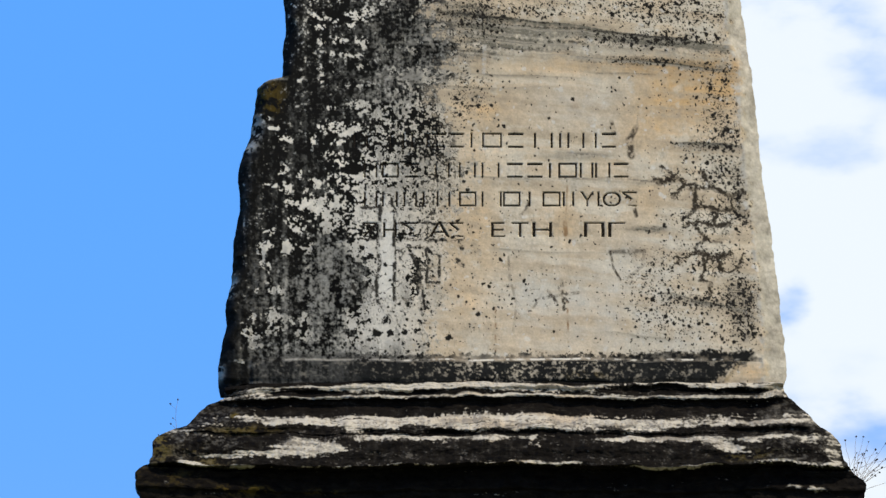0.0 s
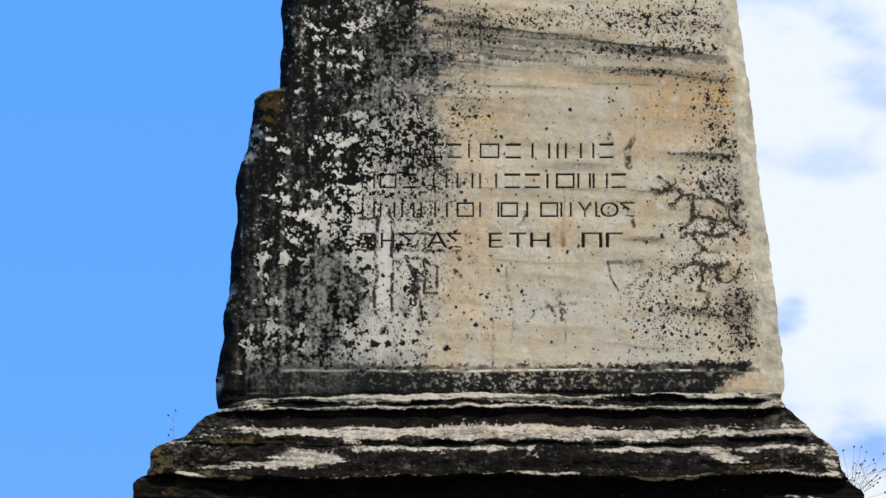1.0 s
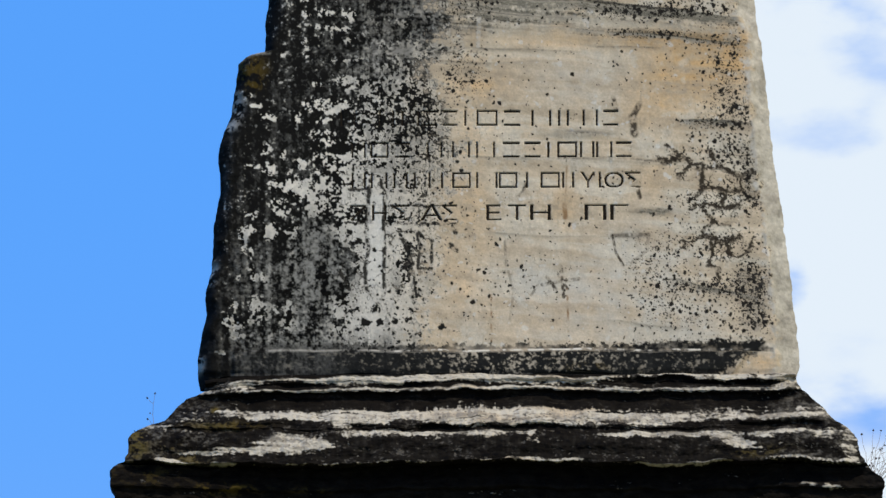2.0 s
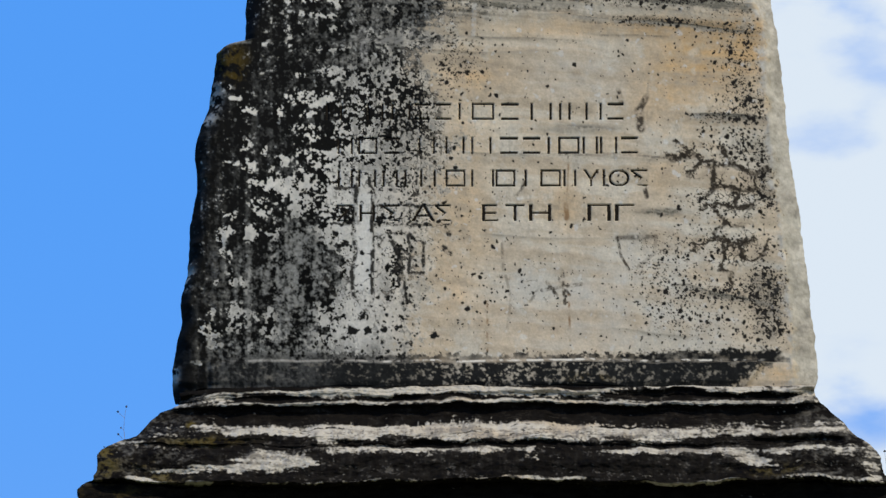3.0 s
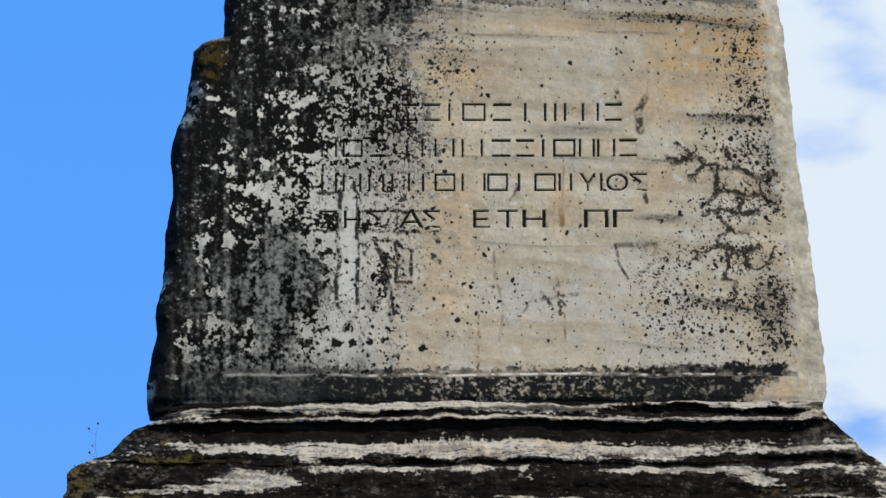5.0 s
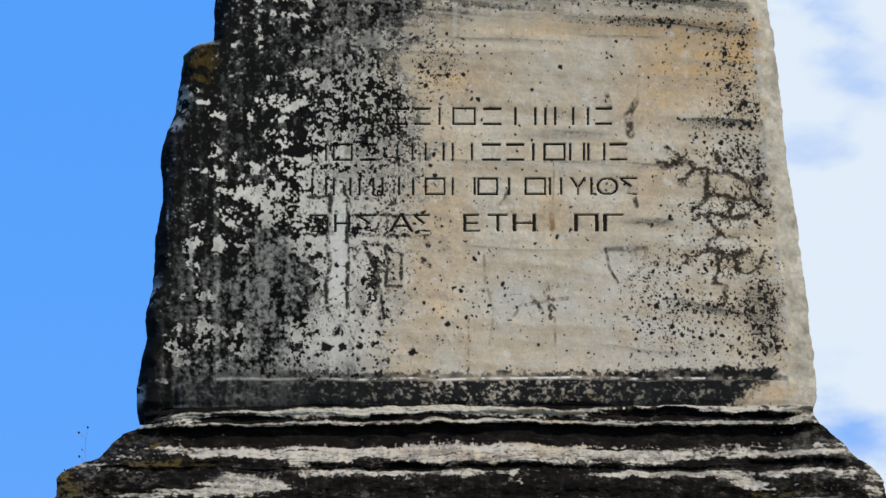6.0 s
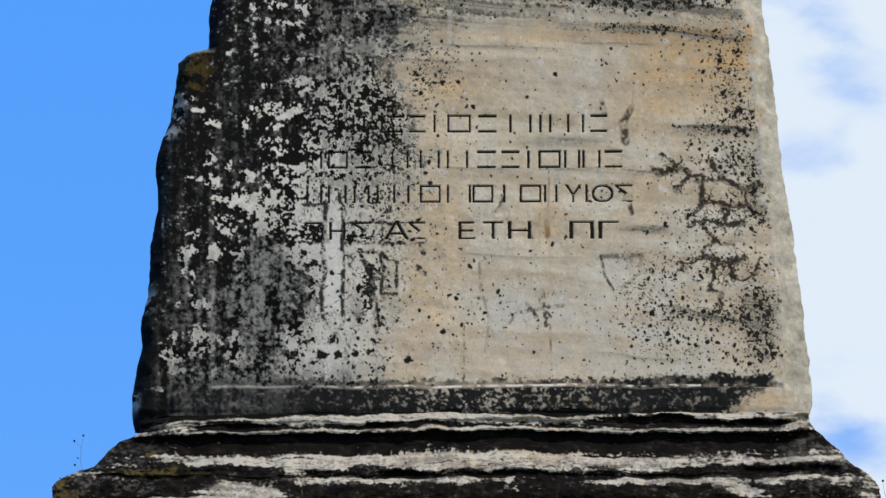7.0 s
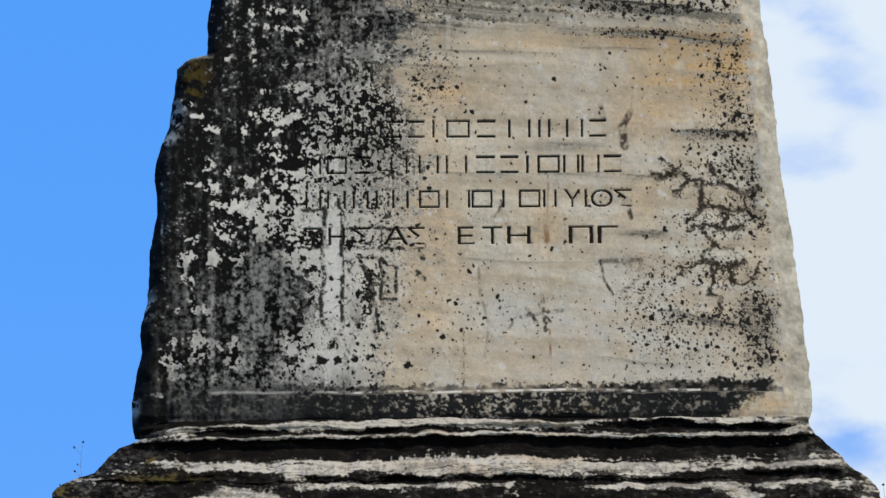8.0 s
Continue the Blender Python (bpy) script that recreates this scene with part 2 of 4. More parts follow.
text = bpy.data.curves.new("text", "FONT")
text.offset = 0.0
holder = new("text", text)
for mark, line, a0, a1 in (("Υ", 2, 1027, 1051), ("Ι", 2, 1057, 1061), ("Ο", 2, 1066, 1099), ("Σ", 2, 1100, 1127),
                           ("Ζ", 3, 642, 668), ("Η", 3, 678, 702), ("Σ", 3, 711, 741), ("Α", 3, 758, 796), ("Σ", 3, 794, 820),
                           ("Ε", 3, 869, 892), ("Τ", 3, 905, 935), ("Η", 3, 942, 977), ("Π", 3, 1033, 1070), ("Γ", 3, 1076, 1106)):
    text.body = mark
    shape = bpy.data.meshes.new_from_object(holder.evaluated_get(bpy.context.evaluated_depsgraph_get()))
    px = np.array([v.co[:2] for v in shape.vertices])
    lo, hi = px.min(0), px.max(0)
    at = np.empty_like(px)
    at[:, 0] = a0 + (px[:, 0] - lo[0]) / (hi[0] - lo[0]) * (a1 - a0)
    at[:, 1] = LINE_B[line] - (px[:, 1] - lo[1]) / (hi[1] - lo[1]) * CAP
    CUT.append([[tuple(at[i]) for i in f.vertices] for f in shape.polygons])
    bpy.data.meshes.remove(shape)
bpy.data.objects.remove(holder)
bpy.data.curves.remove(text)

# the cuts as a mask on a half-step raster
RA, RB = np.meshgrid(np.arange(600, 1150, 0.5), np.arange(220, 440, 0.5))
GROOVE = np.zeros(RA.shape, np.float32)
for polys in CUT:
    for poly in polys:
        pa, pb = [p[0] for p in poly], [p[1] for p in poly]
        i0, i1 = int((min(pb) - 220) * 2), int((max(pb) - 220) * 2) + 2
        j0, j1 = int((min(pa) - 600) * 2), int((max(pa) - 600) * 2) + 2
        x, y = RA[i0:i1, j0:j1], RB[i0:i1, j0:j1]
        inside = np.zeros(x.shape, bool)
        for k in range(len(poly)):
            (xa, ya), (xb, yb_) = poly[k], poly[k - 1]
            if ya != yb_:
                inside ^= ((ya > y) != (yb_ > y)) & (x < (xb - xa) * (y - ya) / (yb_ - ya) + xa)
        GROOVE[i0:i1, j0:j1] = np.maximum(GROOVE[i0:i1, j0:j1], inside)


def carved(a, b):
    i, j = np.clip(((b - 220) * 2).astype(int), 0, GROOVE.shape[0] - 1), np.clip(((a - 600) * 2).astype(int), 0, GROOVE.shape[1] - 1)
    return np.where((a > 601) & (a < 1148) & (b > 221) & (b < 438), GROOVE[i, j], 0)


# ---- the inscribed block of the shaft ----
LEFT_B = (-60, 0, 45, 100, 133, 140, 150, 180, 235, 262, 292, 330, 400, 450, 500, 535, 570, 610, 655, 700)
LEFT_A = (512, 507, 512, 506, 501, 468, 458, 453, 450, 440, 430, 430, 425, 417, 412, 406, 407, 400, 394, 396)
RIGHT_B = (-60, 0, 45, 110, 160, 220, 300, 350, 420, 480, 540, 590, 650, 668, 700)
RIGHT_A = (1296, 1304, 1312, 1320, 1329, 1335, 1342, 1350, 1360, 1369, 1376, 1382, 1387, 1385, 1376)
FLAT_B = (-60, 0, 60, 120, 200, 300, 400, 500, 600, 700)
FLAT_A = (1276, 1282, 1284, 1306, 1308, 1314, 1330, 1340, 1348, 1352)


def seam(a, b, points, amounts, fade, wob):
    """A bedding seam: sharp along its upper edge, fading downwards."""
    pa, pb = [p[0] for p in points], [p[1] for p in points]
    d = b - np.interp(a, pa, pb) - 0.8 * wob
    return soft(d, -2.0, 1.0) * np.exp(-np.maximum(d, 0) / fade) * np.interp(a, [pa[0] - 30, *pa, pa[-1] + 25], [0, *amounts, 0])


# pale flakes of bloom left in the crust of the west half: across, down, half width, half height, amount
BLOOM_TOP = (
    (575, 28, 18, 6, 0.75), (634, 34, 18, 10, 0.55), (600, 37, 8, 5, 0.7), (572, 48, 9, 5, 0.7), (622, 47, 7, 5, 0.8), (572, 74, 8, 5, 0.8), (602, 75, 15, 4, 0.7), (643, 79, 10, 9, 0.8), (618, 99, 30, 3, 0.7), (642, 116, 10, 6, 0.7),
    (571, 121, 6, 4, 0.8), (571, 139, 4, 8, 0.8), (533, 141, 4, 5, 0.8), (660, 22, 14, 6, 0.6), (732, 91, 8, 7, 0.7), (640, 151, 28, 2.5, 0.6), (592, 192, 9, 6, 0.7), (642, 190, 17, 10, 0.8), (770, 46, 14, 5, 0.7))
BLOOM_UPPER = (
    (610, 228, 36, 13, 0.85), (600, 254, 17, 6, 0.7), (473, 210, 6, 8, 0.7), (490, 228, 9, 4, 0.8), (508, 247, 13, 6, 0.85), (558, 248, 6, 10, 0.5), (600, 274, 22, 7, 0.55), (660, 282, 20, 8, 0.45), (505, 304, 7, 9, 0.7), (532, 308, 4, 14, 0.7),
    (510, 337, 9, 9, 0.75), (484, 332, 9, 5, 0.6), (560, 328, 10, 10, 0.7), (541, 341, 4, 6, 0.7), (692, 305, 15, 12, 0.9), (668, 309, 12, 9, 0.6), (630, 312, 14, 9, 0.6), (612, 327, 9, 6, 0.6), (735, 182, 18, 7, 0.5))
BLOOM_MIDDLE = (
    (548, 364, 24, 13, 0.85), (518, 358, 10, 6, 0.7), (640, 345, 18, 8, 0.5), (600, 362, 30, 10, 0.4), (678, 360, 16, 11, 0.5), (718, 380, 22, 11, 0.6), (524, 402, 10, 12, 0.75), (570, 396, 44, 22, 0.34), (480, 411, 9, 9, 0.7), (471, 436, 16, 9, 0.85),
    (464, 450, 7, 9, 0.85), (511, 440, 11, 15, 0.85), (545, 436, 13, 13, 0.75), (684, 464, 13, 56, 0.8), (640, 434, 26, 15, 0.6), (722, 440, 18, 18, 0.4), (474, 474, 9, 14, 0.6), (545, 470, 5, 20, 0.4), (655, 385, 22, 10, 0.4))
BLOOM_LOW = (
    (482, 514, 10, 9, 0.75), (457, 515, 5, 5, 0.7), (476, 499, 7, 3, 0.7), (502, 518, 6, 9, 0.5), (488, 572, 24, 26, 0.48), (448, 590, 20, 13, 0.75), (449, 563, 7, 9, 0.7), (456, 611, 18, 5, 0.75), (538, 568, 18, 14, 0.5), (540, 592, 14, 16, 0.55),
    (565, 600, 8, 4, 0.5), (624, 566, 24, 22, 0.50), (632, 606, 24, 10, 0.55), (712, 585, 56, 24, 0.75), (716, 612, 44, 8, 0.5), (428, 643, 8, 4, 0.8), (512, 613, 6, 8, 0.5), (745, 556, 24, 14, 0.4), (610, 545, 16, 9, 0.3))


def shaft_colour(a, b):
    wob = fbm(a, b, 60, 60, 3, 101)
    n_big = fbm(a, b, 30, 28, 3, 11, 0.6)
    n_mid = fbm(a, b, 12, 12, 3, 21, 0.65)
    n_fine = fbm(a, b, 4.4, 4.4, 2, 31, 0.7)
    streak = fbm(a, b, 9, 120, 3, 41)
    vein = b - 0.085 * (a - 900) - 2 * wob
    band = fbm(a * 0.25, vein, 60, 13, 4, 51)
    # bare marble: cream, with paler and ochre drifts along the bedding
    col = np.empty((*a.shape, 3), np.float32)
    col[:] = (0.585, 0.465, 0.318)
    col = blend(col, (0.58, 0.505, 0.385), soft(0.7 * band + 0.7 * wob, -0.6, 1.0) * 0.8)
    ochre = patches(a, b, ((1230, 150, 95, 55, 0.75), (1120, 118, 130, 16, 0.5), (1180, 200, 90, 40, 0.35), (870, 190, 60, 30, 0.45), (840, 350, 50, 160, 0.35), (1000, 400, 22, 30, 0.6), (940, 120, 120, 22, 0.25),
                           (980, 575, 130, 45, 0.15), (1330, 658, 30, 14, 0.7), (1290, 130, 36, 50, 0.5), (1160, 250, 70, 60, 0.3), (820, 540, 40, 80, 0.3), (1150, 350, 26, 30, 0.35)), 1.1)
    col = blend(col, (0.56, 0.345, 0.145), np.clip(ochre * (0.8 + 0.25 * band + 0.15 * n_mid), 0, 0.85))
    col *= (1 + 0.045 * n_fine + 0.04 * n_mid + 0.07 * band)[..., None]
    col = blend(col, (0.61, 0.545, 0.43), soft(0.7 * n_big + 0.6 * n_mid + 0.4 * wob, 0.5, 1.8) * 0.55)
    col = blend(col, (0.45, 0.35, 0.24), soft(-0.6 * n_big - 0.5 * n_mid - 0.5 * band, 0.5, 1.8) * 0.32)
    col = blend(col, (0.30, 0.25, 0.19), soft(fbm(a, b, 4, 9, 2, 57) + 0.6 * n_big, 1.3, 2.4) * 0.32)
    col = blend(col, (0.66, 0.63, 0.57), round_spots(a, b, 15.0, 0.14 + 0.08 * n_big, 59, 0.2) * 0.6)
    col = blend(col, (0.575, 0.525, 0.435), np.clip(patches(a, b, ((1040, 545, 170, 80, 0.8), (1010, 190, 90, 36, 0.7), (1150, 440, 90, 60, 0.4), (1250, 600, 70, 40, 0.5)), 1.1) * (0.75 + 0.2 * n_big + 0.2 * band), 0, 0.9))
    # seams
    grey = np.maximum.reduce([
        seam(a, b, ((780, 20), (900, 32), (1000, 42), (1100, 58), (1200, 68), (1280, 80)), (0.6, 0.85, 0.85, 1.0, 1.0, 0.6), 30, wob),
        seam(a, b, ((780, 62), (900, 74), (1000, 84)), (0.55, 0.5, 0.1), 16, wob),
        seam(a, b, ((900, 92), (1000, 97), (1100, 106), (1180, 111), (1290, 124)), (0.3, 0.6, 1.0, 1.0, 0.6), 8, wob),
        seam(a, b, ((790, 129), (870, 131), (960, 134), (1040, 139)), (0.45, 0.6, 0.5, 0.2), 5, wob),
        seam(a, b, ((1060, 128), (1150, 131)), (0.4, 0.5), 4, wob), seam(a, b, ((790, 152), (860, 157), (1000, 152)), (0.5, 0.4, 0.15), 8, wob),
        ])
    grey = np.maximum.reduce([
        grey, seam(a, b, ((1215, 251), (1260, 254), (1310, 258)), (0.8, 0.9, 0.5), 9, wob), seam(a, b, ((1130, 317), (1200, 321)), (0.6, 0.6), 5, wob),
        seam(a, b, ((850, 312), (1000, 316), (1110, 312)), (0.3, 0.4, 0.3), 9, wob), seam(a, b, ((890, 440), (950, 446), (1100, 447)), (0.35, 0.35, 0.2), 3, wob),
        seam(a, b, ((1190, 518), (1240, 534), (1310, 548)), (0.6, 0.9, 0.7), 6, wob), seam(a, b, ((1090, 588), (1190, 600)), (0.35, 0.3), 5, wob)])
    grey = np.maximum(grey, patches(a, b, ((1150, 406, 34, 6, 0.7), (1318, 560, 26, 56, 0.22), (1300, 500, 30, 30, 0.15), (1310, 340, 24, 50, 0.25), (1110, 446, 30, 5, 0.4), (1020, 276, 60, 8, 0.35), (870, 70, 70, 26, 0.75), (980, 74, 110, 18, 0.6), (930, 48, 120, 10, 0.5), (820, 20, 50, 30, 0.5), (830, 110, 50, 30, 0.3)), 1.3))
    bedding = fbm(a * 0.12, b - 0.085 * a - 1.2 * wob, 60, 5, 3, 55)
    col = blend(col, (0.158, 0.142, 0.106), np.clip(grey * (1.18 + 0.2 * n_mid + 0.34 * n_fine + 0.34 * fbm(a * 0.15, b - 0.085 * a - 1.2 * wob, 60, 7, 3, 53)), 0, 0.95))
    col = blend(col, (0.035, 0.030, 0.023), soft(bedding + 0.5 * n_fine, 0.5, 1.7) * np.clip(grey * 1.2, 0, 0.85))
    col = blend(col, (0.44, 0.38, 0.29), soft(-bedding + 0.4 * n_fine, 0.5, 1.6) * np.clip(grey, 0, 0.6))
    # worn arris on the east side: bare pale stone
    flat = np.interp(b, FLAT_B, FLAT_A)
    worn = soft(a - flat + 6 * n_mid, -6, 10)
    col = blend(col, (0.41, 0.38, 0.325), worn * 0.85)
    col *= (1 + worn * (0.10 * n_big + 0.07 * n_mid + 0.06 * n_fine))[..., None]
    # the west half: pale bloom and black crust in patches
    rim = np.interp(b, (-50, 0, 60, 100, 150, 180, 330, 420, 500, 560, 620), (765, 770, 790, 795, 775, 790, 806, 796, 776, 768, 764))
    west = soft(rim + (16 + 26 * band) * soft(170 - b, 0, 50) + 14 * n_mid + 12 * wob + 9 * n_fine - a, -22, 22)
    pale = blend(np.broadcast_to(np.array((0.645, 0.595, 0.505), np.float32), col.shape), (0.575, 0.49, 0.37), soft(a, 670, 790) * 0.9)
    pale = pale * (1 + 0.05 * n_fine + 0.07 * n_mid)[..., None]
    col = col + (pale - col) * (west * 0.9)[..., None]
    film = patches(a, b, ((590, 520, 46, 110, 0.95), (700, 120, 90, 40, 0.3), (778, 540, 11, 26, 0.6), (645, 520, 24, 50, 0.5), (717, 520, 14, 22, 0.5), (560, 626, 170, 26, 1.0), (490, 540, 70, 100, 0.55), (560, 480, 40, 60, 0.4), (760, 60, 60, 60, 0.4), (640, 170, 60, 40, 0.25),
                          (720, 330, 80, 14, 0.3), (770, 270, 30, 30, 0.3)), 1.2) * west
    haze = np.clip(film, 0, 1)
    film = np.clip(film * (0.85 + 0.5 * n_fine + 0.5 * streak + 0.2 * n_mid), 0, 0.9)
    col = blend(col, (0.14, 0.132, 0.112), film * 0.9)
    # towards the bare half the crust thins out into fine veins and dots on greyed stone
    thin = soft(a + 20 * n_big + 14 * n_mid, 620, 690) * soft(b + 14 * n_mid, 165, 185)
    low = soft(b + 10 * n_mid, 400, 430)
    cover = np.interp(a, (380, 440, 540, 620, 660, 720, 790, 820), (1.0, 0.97, 0.945, 0.90, 0.84, 0.80, 0.70, 0.56)).astype(np.float32)
    inner = soft(a + 10 * n_mid, 632, 668)
    cover -= inner * (0.22 * soft(b, 176, 190) + 0.10 * soft(b, 320, 350) + 0.24 * soft(b, 415, 436) + 0.12 * soft(b, 535, 556))
    cover -= 0.26 * soft(a + 8 * n_mid, 560, 600) * (1 - inner) * soft(b, 262, 290) * soft(425 - b, 0, 20)
    cover -= (0.20 * soft(b, 290, 320) + 0.08 * soft(b, 225, 245)) * soft(a + 8 * n_mid, 600, 640)
    cover += 0.08 * soft(a, 600, 640) * soft(130 - b, 0, 30)
    wa, wb = a + 2.5 * n_mid + 1.5 * n_fine, b + 2.5 * n_big + 1.2 * n_fine
    for bloom in (BLOOM_TOP, BLOOM_UPPER, BLOOM_MIDDLE, BLOOM_LOW):
        cover -= patches(wa, wb, bloom, 1.7) * (0.82 + 0.18 * soft(b, 160, 200))
    cover += patches(a, b, ((742, 478, 16, 30, 0.30), (772, 470, 14, 34, 0.22), (640, 490, 12, 36, 0.25), (590, 490, 44, 74, 0.14), (770, 96, 22, 14, 0.4), (790, 632, 220, 7, 0.35), (600, 660, 260, 24, 0.3),
                            (528, 478, 12, 34, 0.2), (455, 490, 8, 30, 0.2), (740, 495, 30, 46, 0.36), (600, 270, 70, 90, 0.10), (650, 490, 14, 46, 0.3), (775, 500, 20, 50, 0.14), (735, 258, 60, 24, 0.1), (700, 60, 60, 20, 0.12), (590, 205, 60, 10, 0.2), (615, 265, 26, 12, 0.2)), 1.4)
    tone = share(n_big * 0.24 + n_mid * 0.58 + n_fine * 0.80 + 0.26 * streak)
    vein = 1 - soft(np.abs(fbm(a, b, 10, 17, 3, 83, 0.55)) + 0.05 * n_fine, 0.06, 0.24)
    vein = vein * thin * np.clip(0.75 - 0.5 * low + 0.45 * n_big + 0.35 * n_mid, 0, 1) * west
    dull = thin * west * np.clip(0.06 - 0.35 * low + 0.34 * n_mid + 0.36 * n_fine + 0.18 * streak, 0, 0.8)
    col = blend(col, (0.215, 0.20, 0.168), dull)
    brush = fbm(a, b, 7, 46, 3, 85) + 0.7 * fbm(a, b, 60, 6, 3, 87)
    top = soft(a + 8 * n_mid, 630, 665) * soft(184 - b, 0, 14) * west
    dark = soft(cover - tone, -0.045, 0.03) * np.clip(west + (a < 560), 0, 1)
    halo = soft(cover - tone, -0.17, -0.01) * np.clip(west - 0.6 * thin * low, 0, 1) * np.clip(0.55 + 0.35 * n_fine, 0, 1)
    col = blend(col, (0.17, 0.16, 0.135), halo * 0.42)
    crust = np.empty_like(col)
    crust[:] = (0.0095, 0.0090, 0.0079)
    crust = blend(crust, (0.19, 0.18, 0.155), np.clip((0.02 + 0.17 * n_fine + 0.10 * n_mid + 0.08 * n_big) * np.interp(a, (400, 500, 580), (0.35, 0.5, 1.0)) + haze * (0.52 + 0.24 * n_fine + 0.20 * streak + 0.14 * n_mid + 0.14 * n_big) + 0.09 * streak, 0, 0.85) * soft(a, 390, 480))
    col = col + (crust - col) * dark[..., None]
    col *= (1 + 0.9 * haze * west * (0.30 * n_fine + 0.16 * n_mid + 0.12 * streak)).clip(0.3, 1.8)[..., None]
    col = blend(col, (0.17, 0.157, 0.13), np.clip(top * (-0.06 + 0.24 * brush + 0.26 * n_fine), 0, 0.8))
    col = blend(col, (0.30, 0.275, 0.23), patches(a, b, ((735, 136, 56, 13, 0.75), (700, 112, 12, 16, 0.6), (716, 70, 22, 8, 0.5), (690, 168, 60, 7, 0.6), (668, 86, 18, 8, 0.4), (775, 72, 22, 16, 0.6)), 1.3) * np.clip(0.45 + 0.45 * brush + 0.45 * n_fine, 0, 0.95))
    col = blend(col, (0.022, 0.020, 0.017), vein * 0.85)
    # a cut outline of a bar with a pointed foot, and broken strokes beside it
    ga, gb = a + 0.9 * n_mid + 1.0 * wob, b + 1.2 * n_fine
    bar = soft(ga, 669, 673) * soft(699 - ga, 0, 4) * soft(gb, 372, 380) * soft(538 - gb, 0, 10)
    col = blend(col, (0.66, 0.615, 0.53), bar * np.clip(0.85 + 0.2 * n_mid, 0, 0.95) * soft(520 - b, -30, 20))
    outline = np.maximum.reduce([stroke(ga, gb, p, w - 0.4) for p, w in (
        (((676, 352), (673, 380), (669, 440), (672, 470), (667, 500), (668, 532)), 5), (((694, 352), (699, 380), (700, 440), (698, 540)), 4.5), (((668, 536), (688, 560), (698, 540)), 4.5),
        (((722, 438), (750, 438)), 4), (((724, 440), (736, 462), (742, 488), (730, 500)), 5), (((756, 440), (758, 470), (754, 500), (778, 500)), 4.5), (((757, 438), (766, 450), (778, 456), (778, 490)), 4),
        )])
    outline = np.maximum.reduce([outline] + [stroke(ga, gb, p, w - 0.4) for p, w in (
        (((638, 423), (674, 423)), 4), (((702, 425), (818, 425)), 4), (((704, 394), (800, 396)), 3), (((640, 368), (672, 368)), 4), (((745, 505), (752, 540), (764, 552)), 4), (((624, 505), (640, 535)), 5),
        (((808, 460), (820, 472)), 5), (((812, 430), (820, 440)), 4))])
    col = blend(col, (0.026, 0.023, 0.019), outline * np.clip(0.95 + 0.6 * n_mid + 0.5 * n_fine, 0, 0.97))
    # pits in the bloom, pale flecks on the crust
    pits = np.maximum(round_spots(a, b, 9.5, 0.42 + 0.0 * a, 61, 0.22), round_spots(a, b, 7.0, 0.34 * soft(a, 690, 740) + 0.0 * a, 65, 0.26)) * soft(west, 0.0, 0.4)
    col = blend(col, (0.016, 0.015, 0.013), pits * (1 - dark))
    holes = patches(a + 2 * n_fine, b + 2 * n_mid, ((683, 567, 6, 6, 1), (667, 590, 8, 6, 1), (692, 591, 5, 5, 1), (716, 588, 6, 5, 1), (738, 586, 4, 4, 1), (640, 573, 4, 4, 1), (640, 437, 5, 4, 1), (794, 596, 5, 5, 1), (722, 538, 6, 5, 1), (744, 570, 4, 4, 1), (655, 455, 5, 5, 1)), 3.0)
    col = blend(col, (0.015, 0.014, 0.012), np.clip(holes * 1.6, 0, 1))
    flecks = round_spots(a, b, 7.5, np.clip(0.13 + 0.22 * n_mid, 0, 0.6), 63) * dark * soft(a, 395, 470) * np.interp(a, (460, 560), (0.45, 1.0))
    col = blend(col, (0.34, 0.325, 0.285), flecks * 0.7)
    # black specks on the bare east half
    many = 0.035 + patches(a, b, ((1200, 18, 150, 38, 0.75), (960, 12, 160, 18, 0.5), (1275, 190, 34, 90, 0.7), (1150, 70, 140, 14, 0.9), (1140, 108, 70, 8, 0.9), (1250, 122, 60, 8, 0.6), (1180, 170, 70, 40, 0.1),
                                 (1250, 258, 60, 9, 0.7), (1292, 238, 20, 20, 0.6), (1285, 305, 60, 24, 0.6), (1250, 390, 80, 18, 0.6), (1315, 360, 36, 46, 0.55), (1150, 500, 60, 44, 0.45),
                                 (1170, 560, 70, 36, 0.35), (850, 170, 26, 50, 0.55), (812, 180, 22, 60, 0.5), (830, 40, 60, 44, 0.8), (900, 30, 60, 16, 0.3)), 1.2)
    many += patches(a, b, ((1240, 525, 70, 18, 0.5), (1312, 518, 34, 28, 1.1), (1318, 570, 34, 50, 0.95), (1262, 535, 44, 12, 0.6), (1250, 455, 90, 30, 0.5), (1130, 450, 50, 10, 0.3), (1220, 585, 80, 36, 0.3), (850, 480, 50, 140, 0.14), (1240, 340, 90, 60, 0.12), (950, 520, 90, 40, 0.1)), 1.2)
    bare = (1 - west) * (1 - 0.92 * worn)
    specks = np.maximum(round_spots(a, b * 0.9, 9.5, many * 0.75, 71), round_spots(a, b, 6.5, many * 1.05, 75))
    specks = np.maximum(specks, round_spots(a, b, 5.0, many * 0.6, 77, 0.14))
    specks = np.maximum(specks, round_spots(a, b, 3.8, (many - 0.25) * 0.8, 79, 0.2))
    specks = np.maximum(specks, soft((many - 0.35) * 0.40 - share(0.6 * n_mid + 0.85 * n_fine), -0.04, 0.03))
    col = blend(col, (0.020, 0.017, 0.014), specks * bare)
    col = blend(col, (0.10, 0.09, 0.075), np.clip((many - 0.55) * 0.6, 0, 0.4) * bare * np.clip(0.55 + 0.5 * n_fine, 0, 1))
    # creeping lines of crust
    root = np.abs(fbm(a, b, 22, 20, 3, 81, 0.5))
